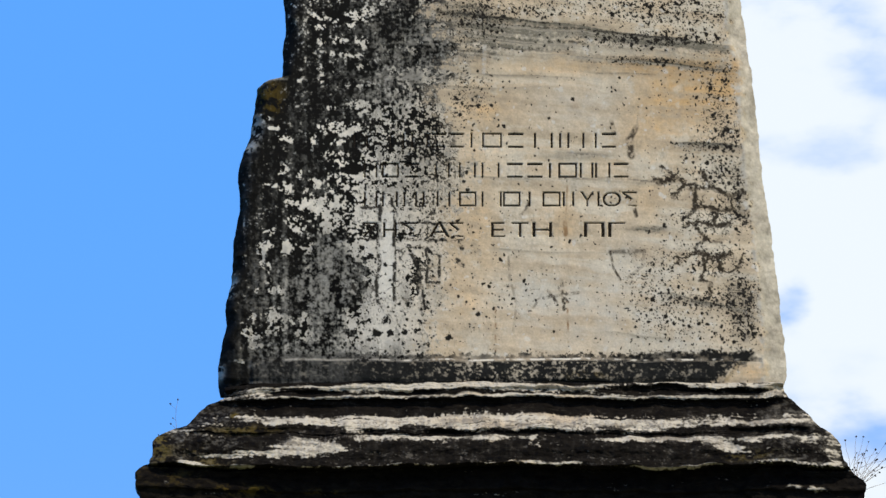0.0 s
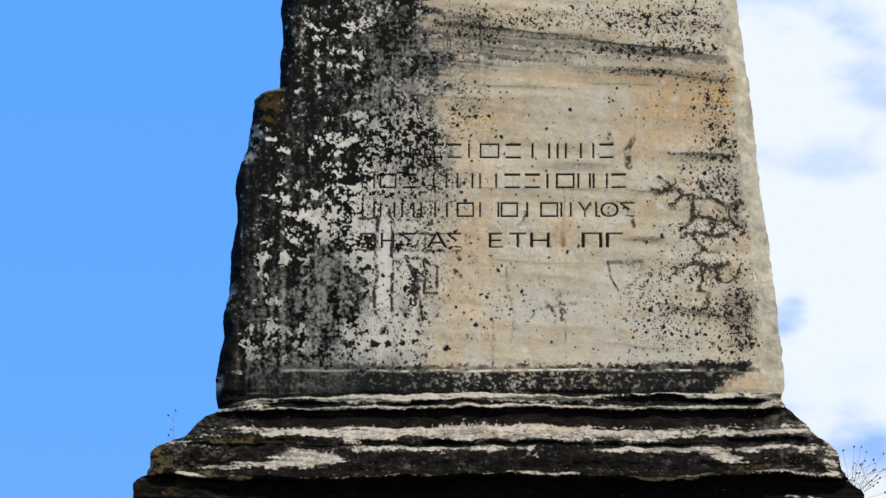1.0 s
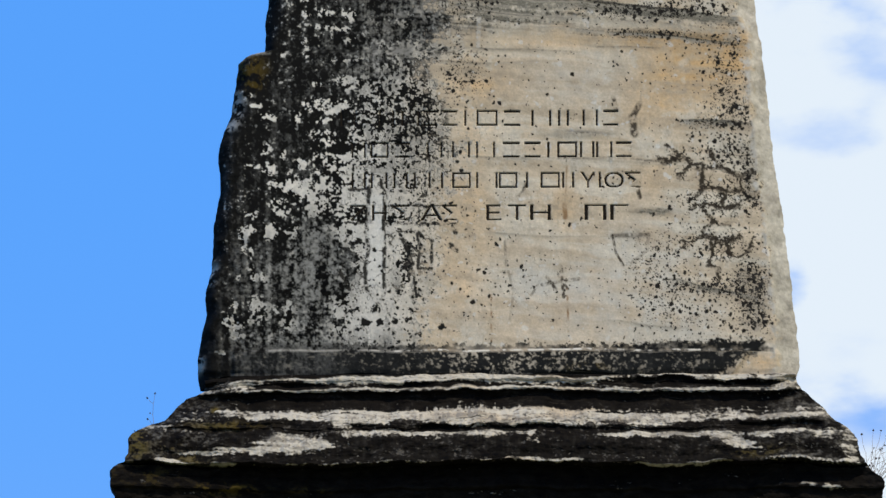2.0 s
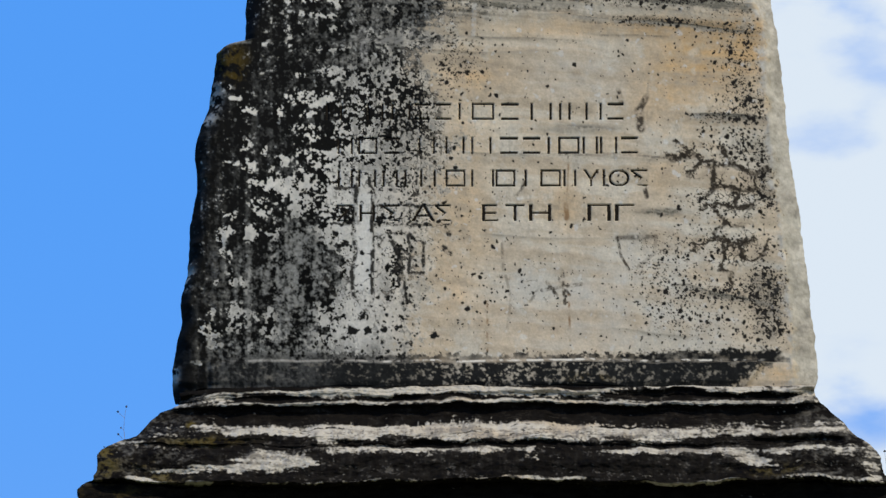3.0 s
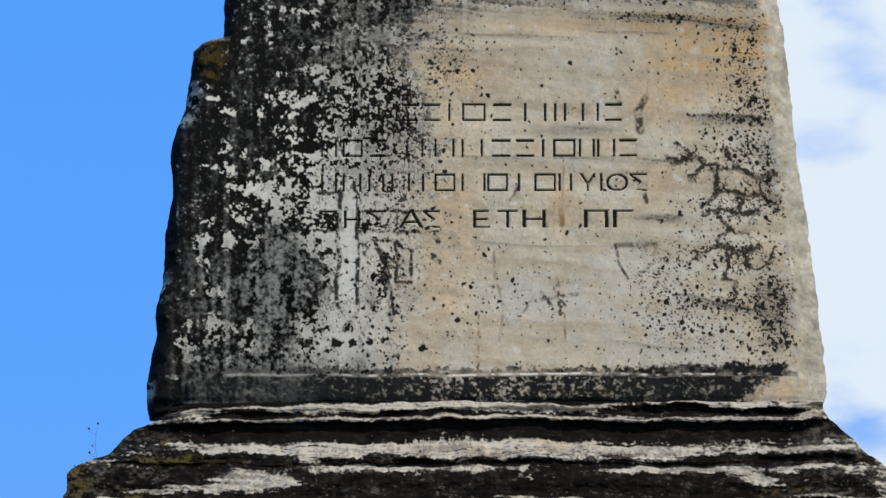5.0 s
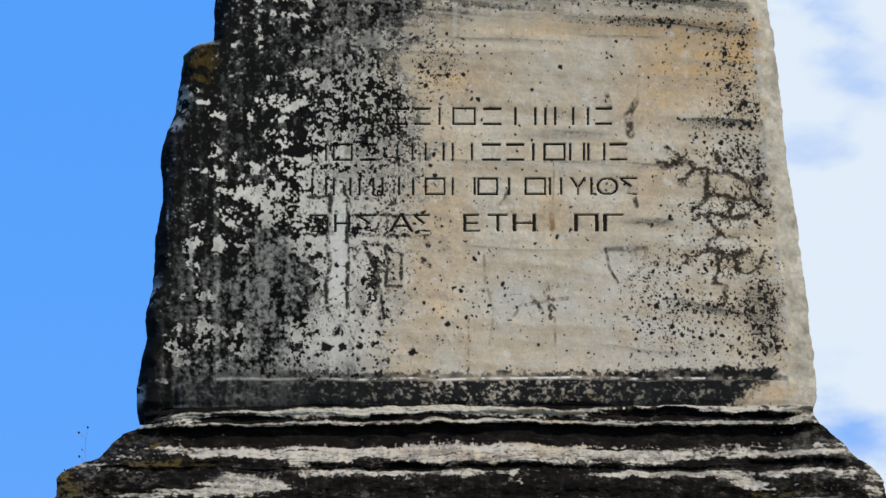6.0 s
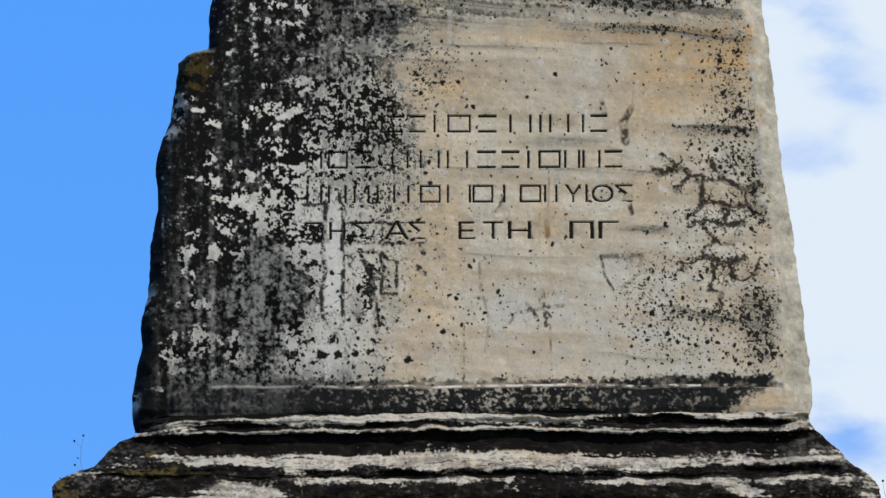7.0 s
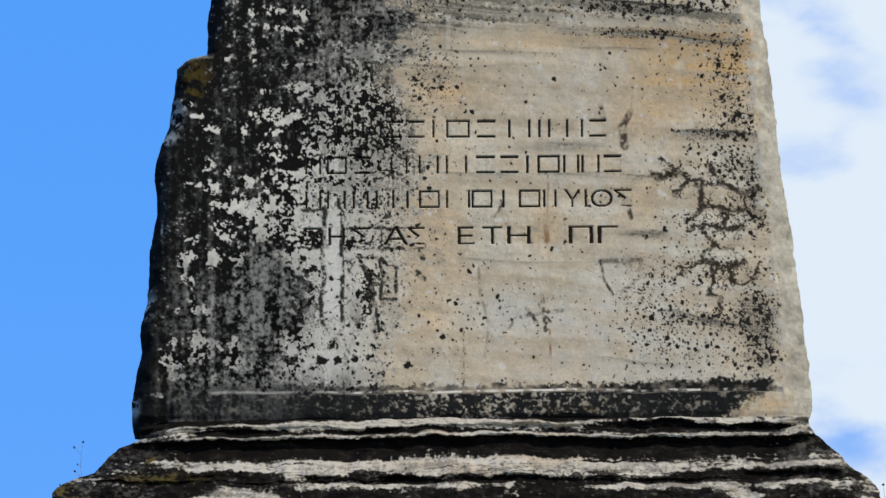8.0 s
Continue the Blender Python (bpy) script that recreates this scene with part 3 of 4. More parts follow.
    zone = patches(a, b, ((1235, 330, 60, 40, 1.0), (1280, 370, 50, 34, 0.8), (1255, 440, 60, 44, 0.9), (1270, 470, 60, 20, 0.7), (990, 522, 40, 22, 0.5), (690, 490, 44, 66, 0.8), (760, 470, 40, 60, 0.8), (1170, 322, 40, 10, 0.6), (930, 530, 40, 40, 0.25)), 1.4)
    lines = (1 - soft(root + 0.07 * n_fine, 0.06, 0.24)) * np.clip(zone * 1.2 * (0.55 + 0.5 * n_mid + 0.6 * n_fine), 0, 1)
    col = blend(col, (0.028, 0.023, 0.017), np.clip(lines * 1.15, 0, 0.95))
    # two tree-like growths of crust on the east side
    ja, jb = a + 2.6 * n_mid + 3.5 * wob, b + 2.6 * n_big + 2.0 * n_fine
    tree = np.maximum.reduce([stroke(ja, jb, p, w + 0.4) for p, w in (
        (((1160, 322), (1195, 318), (1225, 335), (1258, 329), (1292, 345), (1318, 338)), 6), (((1195, 346), (1212, 330)), 5), (((1225, 335), (1233, 360), (1220, 382)), 6),
        (((1233, 360), (1263, 372), (1292, 368)), 6), (((1263, 372), (1270, 396)), 5), (((1292, 345), (1296, 370)), 5), (((1245, 300), (1258, 329)), 5), (((1176, 300), (1195, 318)), 4),
        (((1233, 400), (1250, 420), (1231, 440), (1248, 456), (1246, 490), (1256, 518)), 5), (((1250, 420), (1276, 430)), 4), (((1198, 456), (1236, 452), (1270, 460), (1292, 447)), 5),
        (((1270, 460), (1286, 477), (1306, 470), (1311, 452)), 4), (((1205, 470), (1198, 456)), 4), (((1290, 400), (1245, 395), (1215, 402)), 5))])
    col = blend(col, (0.034, 0.026, 0.018), tree * np.clip(1.05 + 0.25 * n_mid + 0.3 * n_fine, 0, 0.97) * bare)
    # single marks: a slanting smear, a leaf outline, a scratched cross, rusty runs
    marks = np.maximum.reduce([stroke(a, b, ((1126, 226), (1114, 248)), 7), stroke(a, b, ((1114, 248), (1117, 276)), 9), stroke(a, b, ((1082, 215), (1087, 236)), 5),
                               stroke(a, b, ((1080, 445), (1086, 475), (1098, 495)), 3), 0.6 * stroke(a, b, ((1080, 446), (1140, 444)), 5), stroke(a, b, ((935, 358), (931, 372), (922, 380)), 4),
                               stroke(a, b, ((994, 498), (998, 548)), 4), stroke(a, b, ((962, 527), (1024, 518)), 4), stroke(a, b, ((970, 515), (985, 535)), 4), stroke(a, b, ((1122, 366), (1126, 382)), 5),
                               0.6 * stroke(a, b, ((900, 455), (902, 495)), 3), 0.45 * stroke(a, b, ((906, 505), (914, 540), (908, 588)), 3.2), 0.6 * stroke(a, b, ((944, 545), (958, 522)), 3), stroke(a, b, ((985, 505), (1005, 535)), 3.5), 0.4 * stroke(a, b, ((1140, 444), (1138, 470), (1112, 492)), 4)])
    col = blend(col, (0.05, 0.038, 0.028), marks * np.clip(0.7 + 0.35 * n_mid + 0.3 * n_fine, 0, 0.95))
    runs = np.maximum.reduce([stroke(a, b, ((877, 545), (877, 622)), 2.6), stroke(a, b, ((1004, 535), (1006, 612)), 2.6), stroke(a, b, ((1000, 395), (1001, 415)), 6), stroke(a, b, ((1004, 330), (1001, 395)), 2)])
    col = blend(col, (0.26, 0.15, 0.07), runs * np.clip(0.4 + 0.4 * n_mid, 0, 0.9))
    white = np.maximum.reduce([stroke(a, b, ((858, 82), (856, 128)), 5), stroke(a, b, ((683, 120), (686, 175)), 8) * 0.7])
    col = blend(col, (0.56, 0.52, 0.45), white * np.clip(0.4 + 0.2 * n_fine, 0, 0.8))
    # foot of the face: black line over a low fillet, its sunlit upper edge painted pale
    edge = 636.5 + 0.9 * wob
    line = np.clip(soft(b + 2 * n_mid + 3 * n_fine, 625 - 7 * soft(a, 1080, 1200), 630 - 5 * soft(a, 1080, 1200)) * soft(1348 + 6 * n_mid - a, 0, 26) * np.clip(np.interp(a, (400, 600, 700, 850, 1000, 1100, 1250), (0.25, 0.4, 0.85, 0.6, 0.75, 0.9, 1.0)) + 0.15 * n_mid, 0, 1), 0, 1)
    col = blend(col, (0.015, 0.0145, 0.013), np.where(b > edge + 3.5, 0, line))
    fillet = soft(b, edge + 2, edge + 5) * soft(a - 438 + 4 * n_mid, 0, 12) * soft(1326 - 0.9 * (b - 636) + 7 * n_mid + 4 * wob + 6 * n_fine - a, 0, 22)
    cover = np.interp(a, (420, 640, 780, 830, 1040, 1090, 1300), (0.93, 0.96, 0.86, 0.62, 0.68, 0.84, 0.90)).astype(np.float32) + 0.1 * soft(b, 660, 676)
    scab = soft(cover - share(n_mid * 0.4 + 0.75 * n_fine + 0.6 * fbm(a, b, 10, 4.5, 3, 97)), -0.40, 0.20)
    bed = blend(np.broadcast_to(np.array((0.33, 0.28, 0.21), np.float32), col.shape) * (1 + 0.25 * n_mid + 0.2 * n_fine).clip(0.3, 1.7)[..., None], (0.0145, 0.0145, 0.0135), scab)
    bed = blend(bed, (0.105, 0.10, 0.088), np.maximum(soft(700 - a, 0, 160), 0.15) * np.clip(0.32 + 0.2 * n_fine + 0.16 * n_mid + 0.24 * streak, 0, 1))
    col = col + (bed - col) * fillet[..., None]
    lit_edge = soft(b, edge - 2.2, edge - 0.5) * soft(edge + 3.5 - b, 0, 2) * soft(1312 - a, 0, 20) * np.clip(0.7 + 0.3 * n_big + 0.25 * n_mid - 0.7 * soft(520 - a, 0, 60) - 0.25 * soft(700 - a, 0, 60), 0, 1)
    col = blend(col, (0.56, 0.51, 0.42), lit_edge * soft(n_big + 0.9 * n_mid + 0.4 * n_fine, -0.7, 0.9) * np.interp(a, (400, 640, 720, 800), (0.15, 0.3, 0.75, 1.0)))
    # yellow lichen on the broken west arris, fresh breaks beside it
    lichen = patches(a, b, ((474, 170, 28, 30, 1.3), (484, 190, 10, 12, 0.9), (1035, 664, 42, 9, 0.8)), 1.4) * soft(n_mid + 0.5 * wob + 0.4 * n_fine, -0.9, 0.9)
    col = blend(col, (0.075, 0.05, 0.011), np.clip(lichen * 0.8, 0, 0.8))
    broken = patches(a, b, ((450, 225, 14, 24, 0.8), (440, 258, 16, 9, 0.8), (472, 212, 9, 9, 0.8), (408, 505, 14, 18, 0.9), (388, 655, 9, 16, 0.9), (480, 138, 30, 4, 0.8)), 1.5) * soft(n_mid + 0.5 * n_fine, -0.5, 0.5)
    return blend(col, (0.40, 0.375, 0.32), np.clip(broken, 0, 0.9))


def plain_weather(u, v):
    """Colour of the uninscribed faces: cream stone under patchy crust."""
    n1, n2, n3 = fbm(u, v, 60, 60, 3, 501), fbm(u, v, 18, 18, 3, 511), fbm(u, v, 7, 7, 2, 521)
    wide = fbm(u, v, 300, 260, 2, 531)
    col = np.empty((*u.shape, 3), np.float32)
    col[:] = (0.50, 0.425, 0.315)
    col *= (1 + 0.06 * n1 + 0.06 * n2 + 0.05 * n3)[..., None]
    cover = np.clip(0.42 + 0.25 * wide, 0.05, 0.9)
    return blend(col, (0.02, 0.019, 0.017), soft(cover - share(0.5 * n1 + 0.5 * n2 + 0.4 * n3), -0.05, 0.05))


def shaft_block():
    b1 = np.arange(-48, 678.5, 1.0)
    cols = 960
    s1 = np.linspace(0, 1, cols)
    B, S = np.meshgrid(b1, s1, indexing="ij")
    B = B + soft(B, 600, 678) * (19 * soft(0.055 - S, 0, 0.055) + 2.0 * fbm(S * 1000, 0 * S, 90, 10, 3, 6) - 5 * np.exp(-((S - 0.655) / 0.035) ** 2))
    L, R_ = np.interp(B, LEFT_B, LEFT_A), np.interp(B, RIGHT_B, RIGHT_A)
    L = L - 6 + 2.0 * fbm(B, 0 * B, 60, 10, 4, 7)
    R_ = R_ + 8 + 1.0 * fbm(B, 0 * B + 90, 18, 10, 3, 8)
    A = L + (R_ - L) * S
    flat = np.interp(B, FLAT_B, FLAT_A) + 1.5 * fbm(A, B, 40, 40, 2, 9)
    # depth: rounded west arris, splayed east arris, dressed and pitted middle
    n1, n2 = fbm(A, B, 120, 90, 3, 12), fbm(A, B, 14, 14, 3, 13)
    wl = np.clip(1 - (A - L) / (20 + 14 * np.abs(fbm(B, 0 * B, 60, 10, 2, 14))), 0, 1)
    out = -0.075 * wl ** 2.2 - 0.9 * 0.0021 * np.maximum(A - flat, 0) * soft(A - flat, 0, 14)
    rough = 0.0012 * n1 + 0.0004 * n2
    edge_zone = soft(500 - A, 0, 60) + soft(A - flat, -4, 10)
    out = out + rough + (soft(500 - A, 0, 60) * 0.0022 * fbm(A, B, 30, 26, 4, 15) + edge_zone * (0.0007 * fbm(A, B, 16, 20, 3, 16) + 0.0005 * n2))
    # low fillet along the foot
    edge = 636.5 + 0.9 * fbm(A, B, 60, 60, 3, 101)
    low = soft(B, edge - 2, edge + 3) * soft(1318 - 0.75 * (B - 636) - A, 0, 10) * soft(A - 440, 0, 10)
    out = out + 0.010 * low * (1 + 0.15 * n1)
    out = out - 0.012 * soft(B, 668, 678) * (0.6 + 0.4 * n1)
    col = shaft_colour(A, B)
    cut = carved(A, B)
    out = out - 0.006 * cut
    front = on_face(A, B, 0)
    co = front + OUT * out[..., None]
    # two rear faces of the three-sided shaft, coarse across
    k = np.linspace(0, 1, 72)[1:-1]
    back = np.stack([(co[:, 0, 0] + co[:, -1, 0]) / 2, co[:, -1, 1] + (co[:, -1, 0] - co[:, 0, 0]) * 0.86, co[:, -1, 2]], -1)
    right = co[:, -1, None] + (back - co[:, -1])[:, None] * k[None, :, None]
    left = back[:, None] + (co[:, 0] - back)[:, None] * k[None, :, None]
    ring = np.concatenate([co, right, back[:, None], left], 1)
    around = ring[:, cols:]
    rest = plain_weather((around[..., 0] * 0.5 + around[..., 1]) * 480, around[..., 2] * 480)
    colour = np.concatenate([col, rest], 1)
    m = ring.shape[1]
    caps = (np.arange(m), (len(b1) - 1) * m + np.arange(m)[::-1])
    block = sheet("shaft_block", ring.reshape(-1, 3), quads(len(b1), m, True), STONE, obelisk, colour.reshape(-1, 3),
                  "cream marble block with black crust and cut inscription", caps)
    return block, ring[0]


block, top_ring = shaft_block()


def letters(parent):
    for polys in CUT:
        bm = bmesh.new()
        spots = {}
        for poly in polys:
            vs = []
            for a, b in poly:
                key = (round(a, 3), round(b, 3))
                if key not in spots:
                    spots[key] = bm.verts.new(on_face(np.float64(a), np.float64(b), -0.0035))
                vs.append(spots[key])
            try:
                bm.faces.new(vs)
            except ValueError:
                pass
        grown = bmesh.ops.extrude_face_region(bm, geom=list(bm.faces))
        bmesh.ops.translate(bm, vec=Vector(OUT) * -0.006, verts=[v for v in grown["geom"] if isinstance(v, bmesh.types.BMVert)])
        part("letter", bm, GRIME, parent)


letters(block)


def upper_shaft():
    """The rest of the shaft above the inscribed block, tapering to a blunt top."""
    ring = top_ring[np.r_[0, 12:948:12, 959:len(top_ring)]]
    centre = np.array([ring[:, 0].mean(), 0.62, 0])
    levels = 260
    pts = []
    for i in range(levels):
        t = i / (levels - 1)
        k = 1 - 0.72 * t
        p = (ring - centre) * (k, k, 0) + centre * (1, 1, 0)
        p[:, 2] = ring[:, 2] * (1 - t) + 11.6 * t
        pts.append(p)
    pts = np.array(pts)
    pts[1:, :, 1] += 0.006 * fbm(pts[1:, :, 0] * 400, pts[1:, :, 2] * 400, 90, 90, 3, 19)
    front = pts[..., 1] < 0.35
    col = plain_weather(np.where(front, pts[..., 0], pts[..., 0] * 0.5 + pts[..., 1]) * 480, pts[..., 2] * 480)
    m = len(ring)
    sheet("upper_shaft", pts.reshape(-1, 3), quads(levels, m, True)[:, ::-1], STONE, obelisk, col.reshape(-1, 3), "", ((levels - 1) * m + np.arange(m),))


upper_shaft()

# ---- moulded base: course and projection of its profile ----
PROFILE = ((676, -0.12), (677, -0.02), (678, 0.016), (681, 0.028), (688, 0.036), (694, 0.032), (699, 0.040), (703, 0.050), (706, 0.046),
           (709, 0.020), (718, 0.022), (728, 0.050), (735, 0.088), (739, 0.120), (746, 0.150), (756, 0.178), (764, 0.188), (767, 0.181),
           (770, 0.186), (773, 0.205), (782, 0.232), (796, 0.250), (810, 0.258), (816, 0.270), (822, 0.277), (826, 0.245), (830, 0.165),
           (846, 0.165), (850, 0.178), (860, 0.190), (864, 0.205), (868, 0.205), (872, 0.190), (905, 0.190))


def course_height(m, depth):
    """Height of a course of the base; the steps open out slightly with its projection."""
    k = (441 - m) / 7459.26
    return 1.65 + (15.4844 + Y_FOOT - depth) * (0.14458 + 0.98949 * k) / (0.98949 - 0.14458 * k)


X_WEST, X_EAST, Y_FOOT, DEPTH = -0.780, 1.220, -0.024, 1.75


# bare, crusted and shade-painted stretches of the mouldings: across, course, half width, half height, amount
RUBBED_ROLLS = (
    (590, 684, 110, 7, 0.5), (780, 684, 130, 8, 0.5), (980, 685, 110, 8, 0.4), (1210, 676, 130, 4, 0.9), (1372, 692, 30, 14, 0.7), (450, 690, 46, 8, 0.35), (700, 702, 220, 2.6, 0.42), (1000, 702, 150, 2.6, 0.45), (1250, 702, 130, 2.6, 0.4), (530, 745, 80, 4, 0.4),
    (700, 747, 110, 8, 0.5), (850, 752, 70, 13, 0.6), (980, 750, 130, 12, 0.6), (1380, 747, 90, 4, 0.6), (625, 760, 22, 8, 0.35), (1150, 752, 60, 10, 0.25), (680, 756, 24, 5, 0.5))
RUBBED_FACE = (
    (545, 788, 62, 12, 1.0), (575, 792, 26, 10, 0.5), (470, 800, 56, 5, 0.9), (392, 805, 46, 3.5, 0.9), (338, 820, 22, 5, 0.9), (425, 824, 22, 5, 0.8), (370, 823, 30, 2.5, 0.6), (650, 775, 60, 6, 0.35), (770, 774, 60, 3, 0.5), (870, 780, 34, 9, 0.35),
    (943, 782, 10, 13, 0.6), (1170, 774, 90, 4.5, 0.7), (1262, 781, 24, 6, 0.8), (1290, 792, 26, 8, 0.9), (1330, 778, 24, 6, 0.5), (1370, 772, 30, 5, 0.4), (1475, 800, 14, 20, 0.5), (300, 765, 40, 6, 0.4), (1480, 764, 20, 8, 0.4))
RUBBED_EDGE = (
    (740, 821, 150, 3, 0.2), (940, 821, 40, 4, 0.4), (1015, 820, 26, 2.5, 0.7), (1170, 824, 50, 2.5, 0.7), (1240, 824, 36, 4, 0.6), (1380, 817, 100, 3, 0.5), (300, 858, 30, 8, 0.3), (1420, 864, 40, 5, 0.35), (1355, 862, 16, 4, 0.35))
# crust, plus painted shade in the chipped hollows and the gap under the shaft
CRUST_AND_SHADE = ((545, 694, 50, 6, 0.9), (770, 695, 90, 2.6, 0.7), (1155, 688, 70, 8, 1.2), (1290, 692, 80, 4, 1.1), (1080, 690, 30, 4, 0.6), (535, 760, 66, 8, 1.0), (440, 762, 50, 9, 0.8), (730, 759, 28, 7, 0.8), (780, 763, 30, 5, 1.3),
           (930, 765, 34, 3.5, 1.1), (1370, 760, 76, 6, 1.2), (1100, 739.5, 60, 1.6, 0.9), (1270, 760, 50, 6, 0.4), (1220, 758, 40, 6, 0.3), (640, 741.5, 90, 1.4, 0.5), (505, 679, 80, 5, 0.9), (1010, 678, 60, 4, 0.9))


def base_colour(a, m):
    wob = fbm(a, m, 160, 60, 3, 201)
    n_big = fbm(a, m, 90, 12, 4, 211, 0.6)
    n_spot = fbm(a, m, 16, 8, 3, 221)
    n_fine = fbm(a, m, 4.8, 3.4, 2, 231, 0.7)
    n_line = fbm(a, m, 70, 3.6, 3, 251)
    drip = fbm(a, m, 7, 70, 3, 241)
    crust = np.empty((*a.shape, 3), np.float32)
    crust[:] = (0.0085, 0.0070, 0.0056)
    crust *= (1 + 0.25 * n_spot)[..., None].clip(0.4, 2)
    face = soft(m, 774, 782) * soft(818 - m, 0, 8) * (1 - 0.45 * soft(a, 540, 600))
    crust = blend(crust, (0.060, 0.053, 0.043), np.clip(face * (0.02 + 0.12 * drip + 0.10 * n_fine + 0.08 * n_spot), 0, 0.8))
    # specks fade in the hollow course and below the ledge, as painted shade
    crust = blend(crust, (0.13, 0.115, 0.095), soft(n_fine + 0.8 * n_spot, 1.5, 3.0) * 0.5 * soft(832 - m, -6, 8) * (1 - 0.8 * soft(m, 704, 708) * soft(734 - m, 0, 4)))
    # the ends are greyer, with dust in their pores
    ends = np.clip(soft(470 - a, 0, 110) + soft(a - 1300, 0, 110), 0, 1) * soft(838 - m, 0, 12)
    crust = blend(crust, (0.12, 0.108, 0.088), np.clip(ends * (0.0 + 0.22 * n_spot + 0.2 * n_fine + 0.12 * n_big), 0, 0.8))
    stone = np.empty_like(crust)
    stone[:] = (0.48, 0.425, 0.335)
    stone = blend(stone, (0.46, 0.365, 0.25), soft(n_big + wob, -0.4, 1.4) * soft(a, 700, 860) * soft(1250 - a, 0, 150) * 0.8)
    stone = blend(stone, (0.22, 0.19, 0.15), np.clip(0.22 + 0.20 * soft(a, 1040, 1200) + 0.18 * n_spot + 0.24 * n_fine + 0.12 * drip + 0.20 * n_big + 0.18 * n_line, 0, 0.9))
    w = m + (1.2 + 2.2 * soft(694 - m, 0, 10)) * wob + 0.4 * n_spot
    # bare stone by course; top light on ledges, shade in hollows painted in too
    bare = np.interp(w, (674, 679, 683, 690, 694, 698, 700, 703, 706, 712, 728, 735, 738, 750, 757, 764, 767, 770, 772, 775, 779, 785, 812, 818, 822, 826, 829, 900),
                     (0.0, 0.1, 0.46, 0.40, 0.30, 0.30, 0.44, 0.40, 0.06, 0.0, 0.04, 0.20, 0.52, 0.48, 0.30, 0.22, 0.10, 0.16, 0.38, 0.30, 0.14, 0.04, 0.03, 0.08, 0.20, 0.06, 0.0, 0.0)).astype(np.float32)
    bare = bare * np.interp(a, (250, 380, 470, 600), (0.3, 0.5, 0.8, 1.0))
    pa, pm = a + 5 * n_spot, m + 1.1 * wob + 0.8 * n_spot + 0.4 * n_fine
    for rubbed in (RUBBED_ROLLS, RUBBED_FACE, RUBBED_EDGE):
        bare += patches(pa, pm, rubbed, 1.6)
    bare -= patches(pa, pm, CRUST_AND_SHADE, 1.6)
    bare += 0.34 * soft(drip, 0.2, 1.6) * soft(m, 718, 736) * soft(741 - m, 0, 5) * soft(a, 620, 700)
    show = soft(bare - 0.50 - 0.10 * n_big - 0.09 * n_spot - 0.085 * n_fine - 0.07 * n_line, -0.17, 0.17)
    col = crust + (stone - crust) * show[..., None]
    # hairline cracks along the bed
    crack = (1 - soft(np.abs(n_line + 0.25 * n_spot), 0.04, 0.17)) * soft(fbm(a, m, 120, 40, 2, 261), -0.4, 0.8)
    col = blend(col, (0.03, 0.025, 0.019), crack * 0.85 * soft(m, 679, 684) * (1 - 0.75 * soft(m, 774, 780)))
    col = blend(col, (0.05, 0.043, 0.034), round_spots(a, m * 1.6, 8.0, 0.32 + 0.15 * n_big, 271, 0.2) * show * 0.8)
    moss = patches(a, m, ((285, 795, 20, 30, 0.9), (340, 800, 20, 14, 0.5), (430, 760, 60, 8, 0.6), (380, 815, 30, 8, 0.6), (415, 737, 8, 6, 0.9), (300, 850, 60, 20, 0.25), (430, 868, 50, 9, 0.8), (560, 868, 60, 6, 0.3), (1320, 806, 50, 10, 0.4)), 1.4)
    moss = moss * soft(n_spot + 0.6 * n_fine, -0.3, 1.4)
    return blend(col, (0.10, 0.07, 0.014), np.clip(moss, 0, 0.75))


# ends of the courses on the west and east returns, on the same a scale
WEST_END = ((676, 698, 705, 720, 735, 752, 758, 765, 775, 790, 825, 834, 842, 905), (398, 393, 378, 364, 350, 330, 312, 296, 280, 270, 266, 246, 238, 256))
EAST_END = ((676, 690, 700, 715, 730, 745, 760, 775, 795, 815, 828, 840, 850, 905), (1386, 1390, 1396, 1406, 1422, 1440, 1462, 1480, 1491, 1497, 1503, 1514, 1530, 1528))


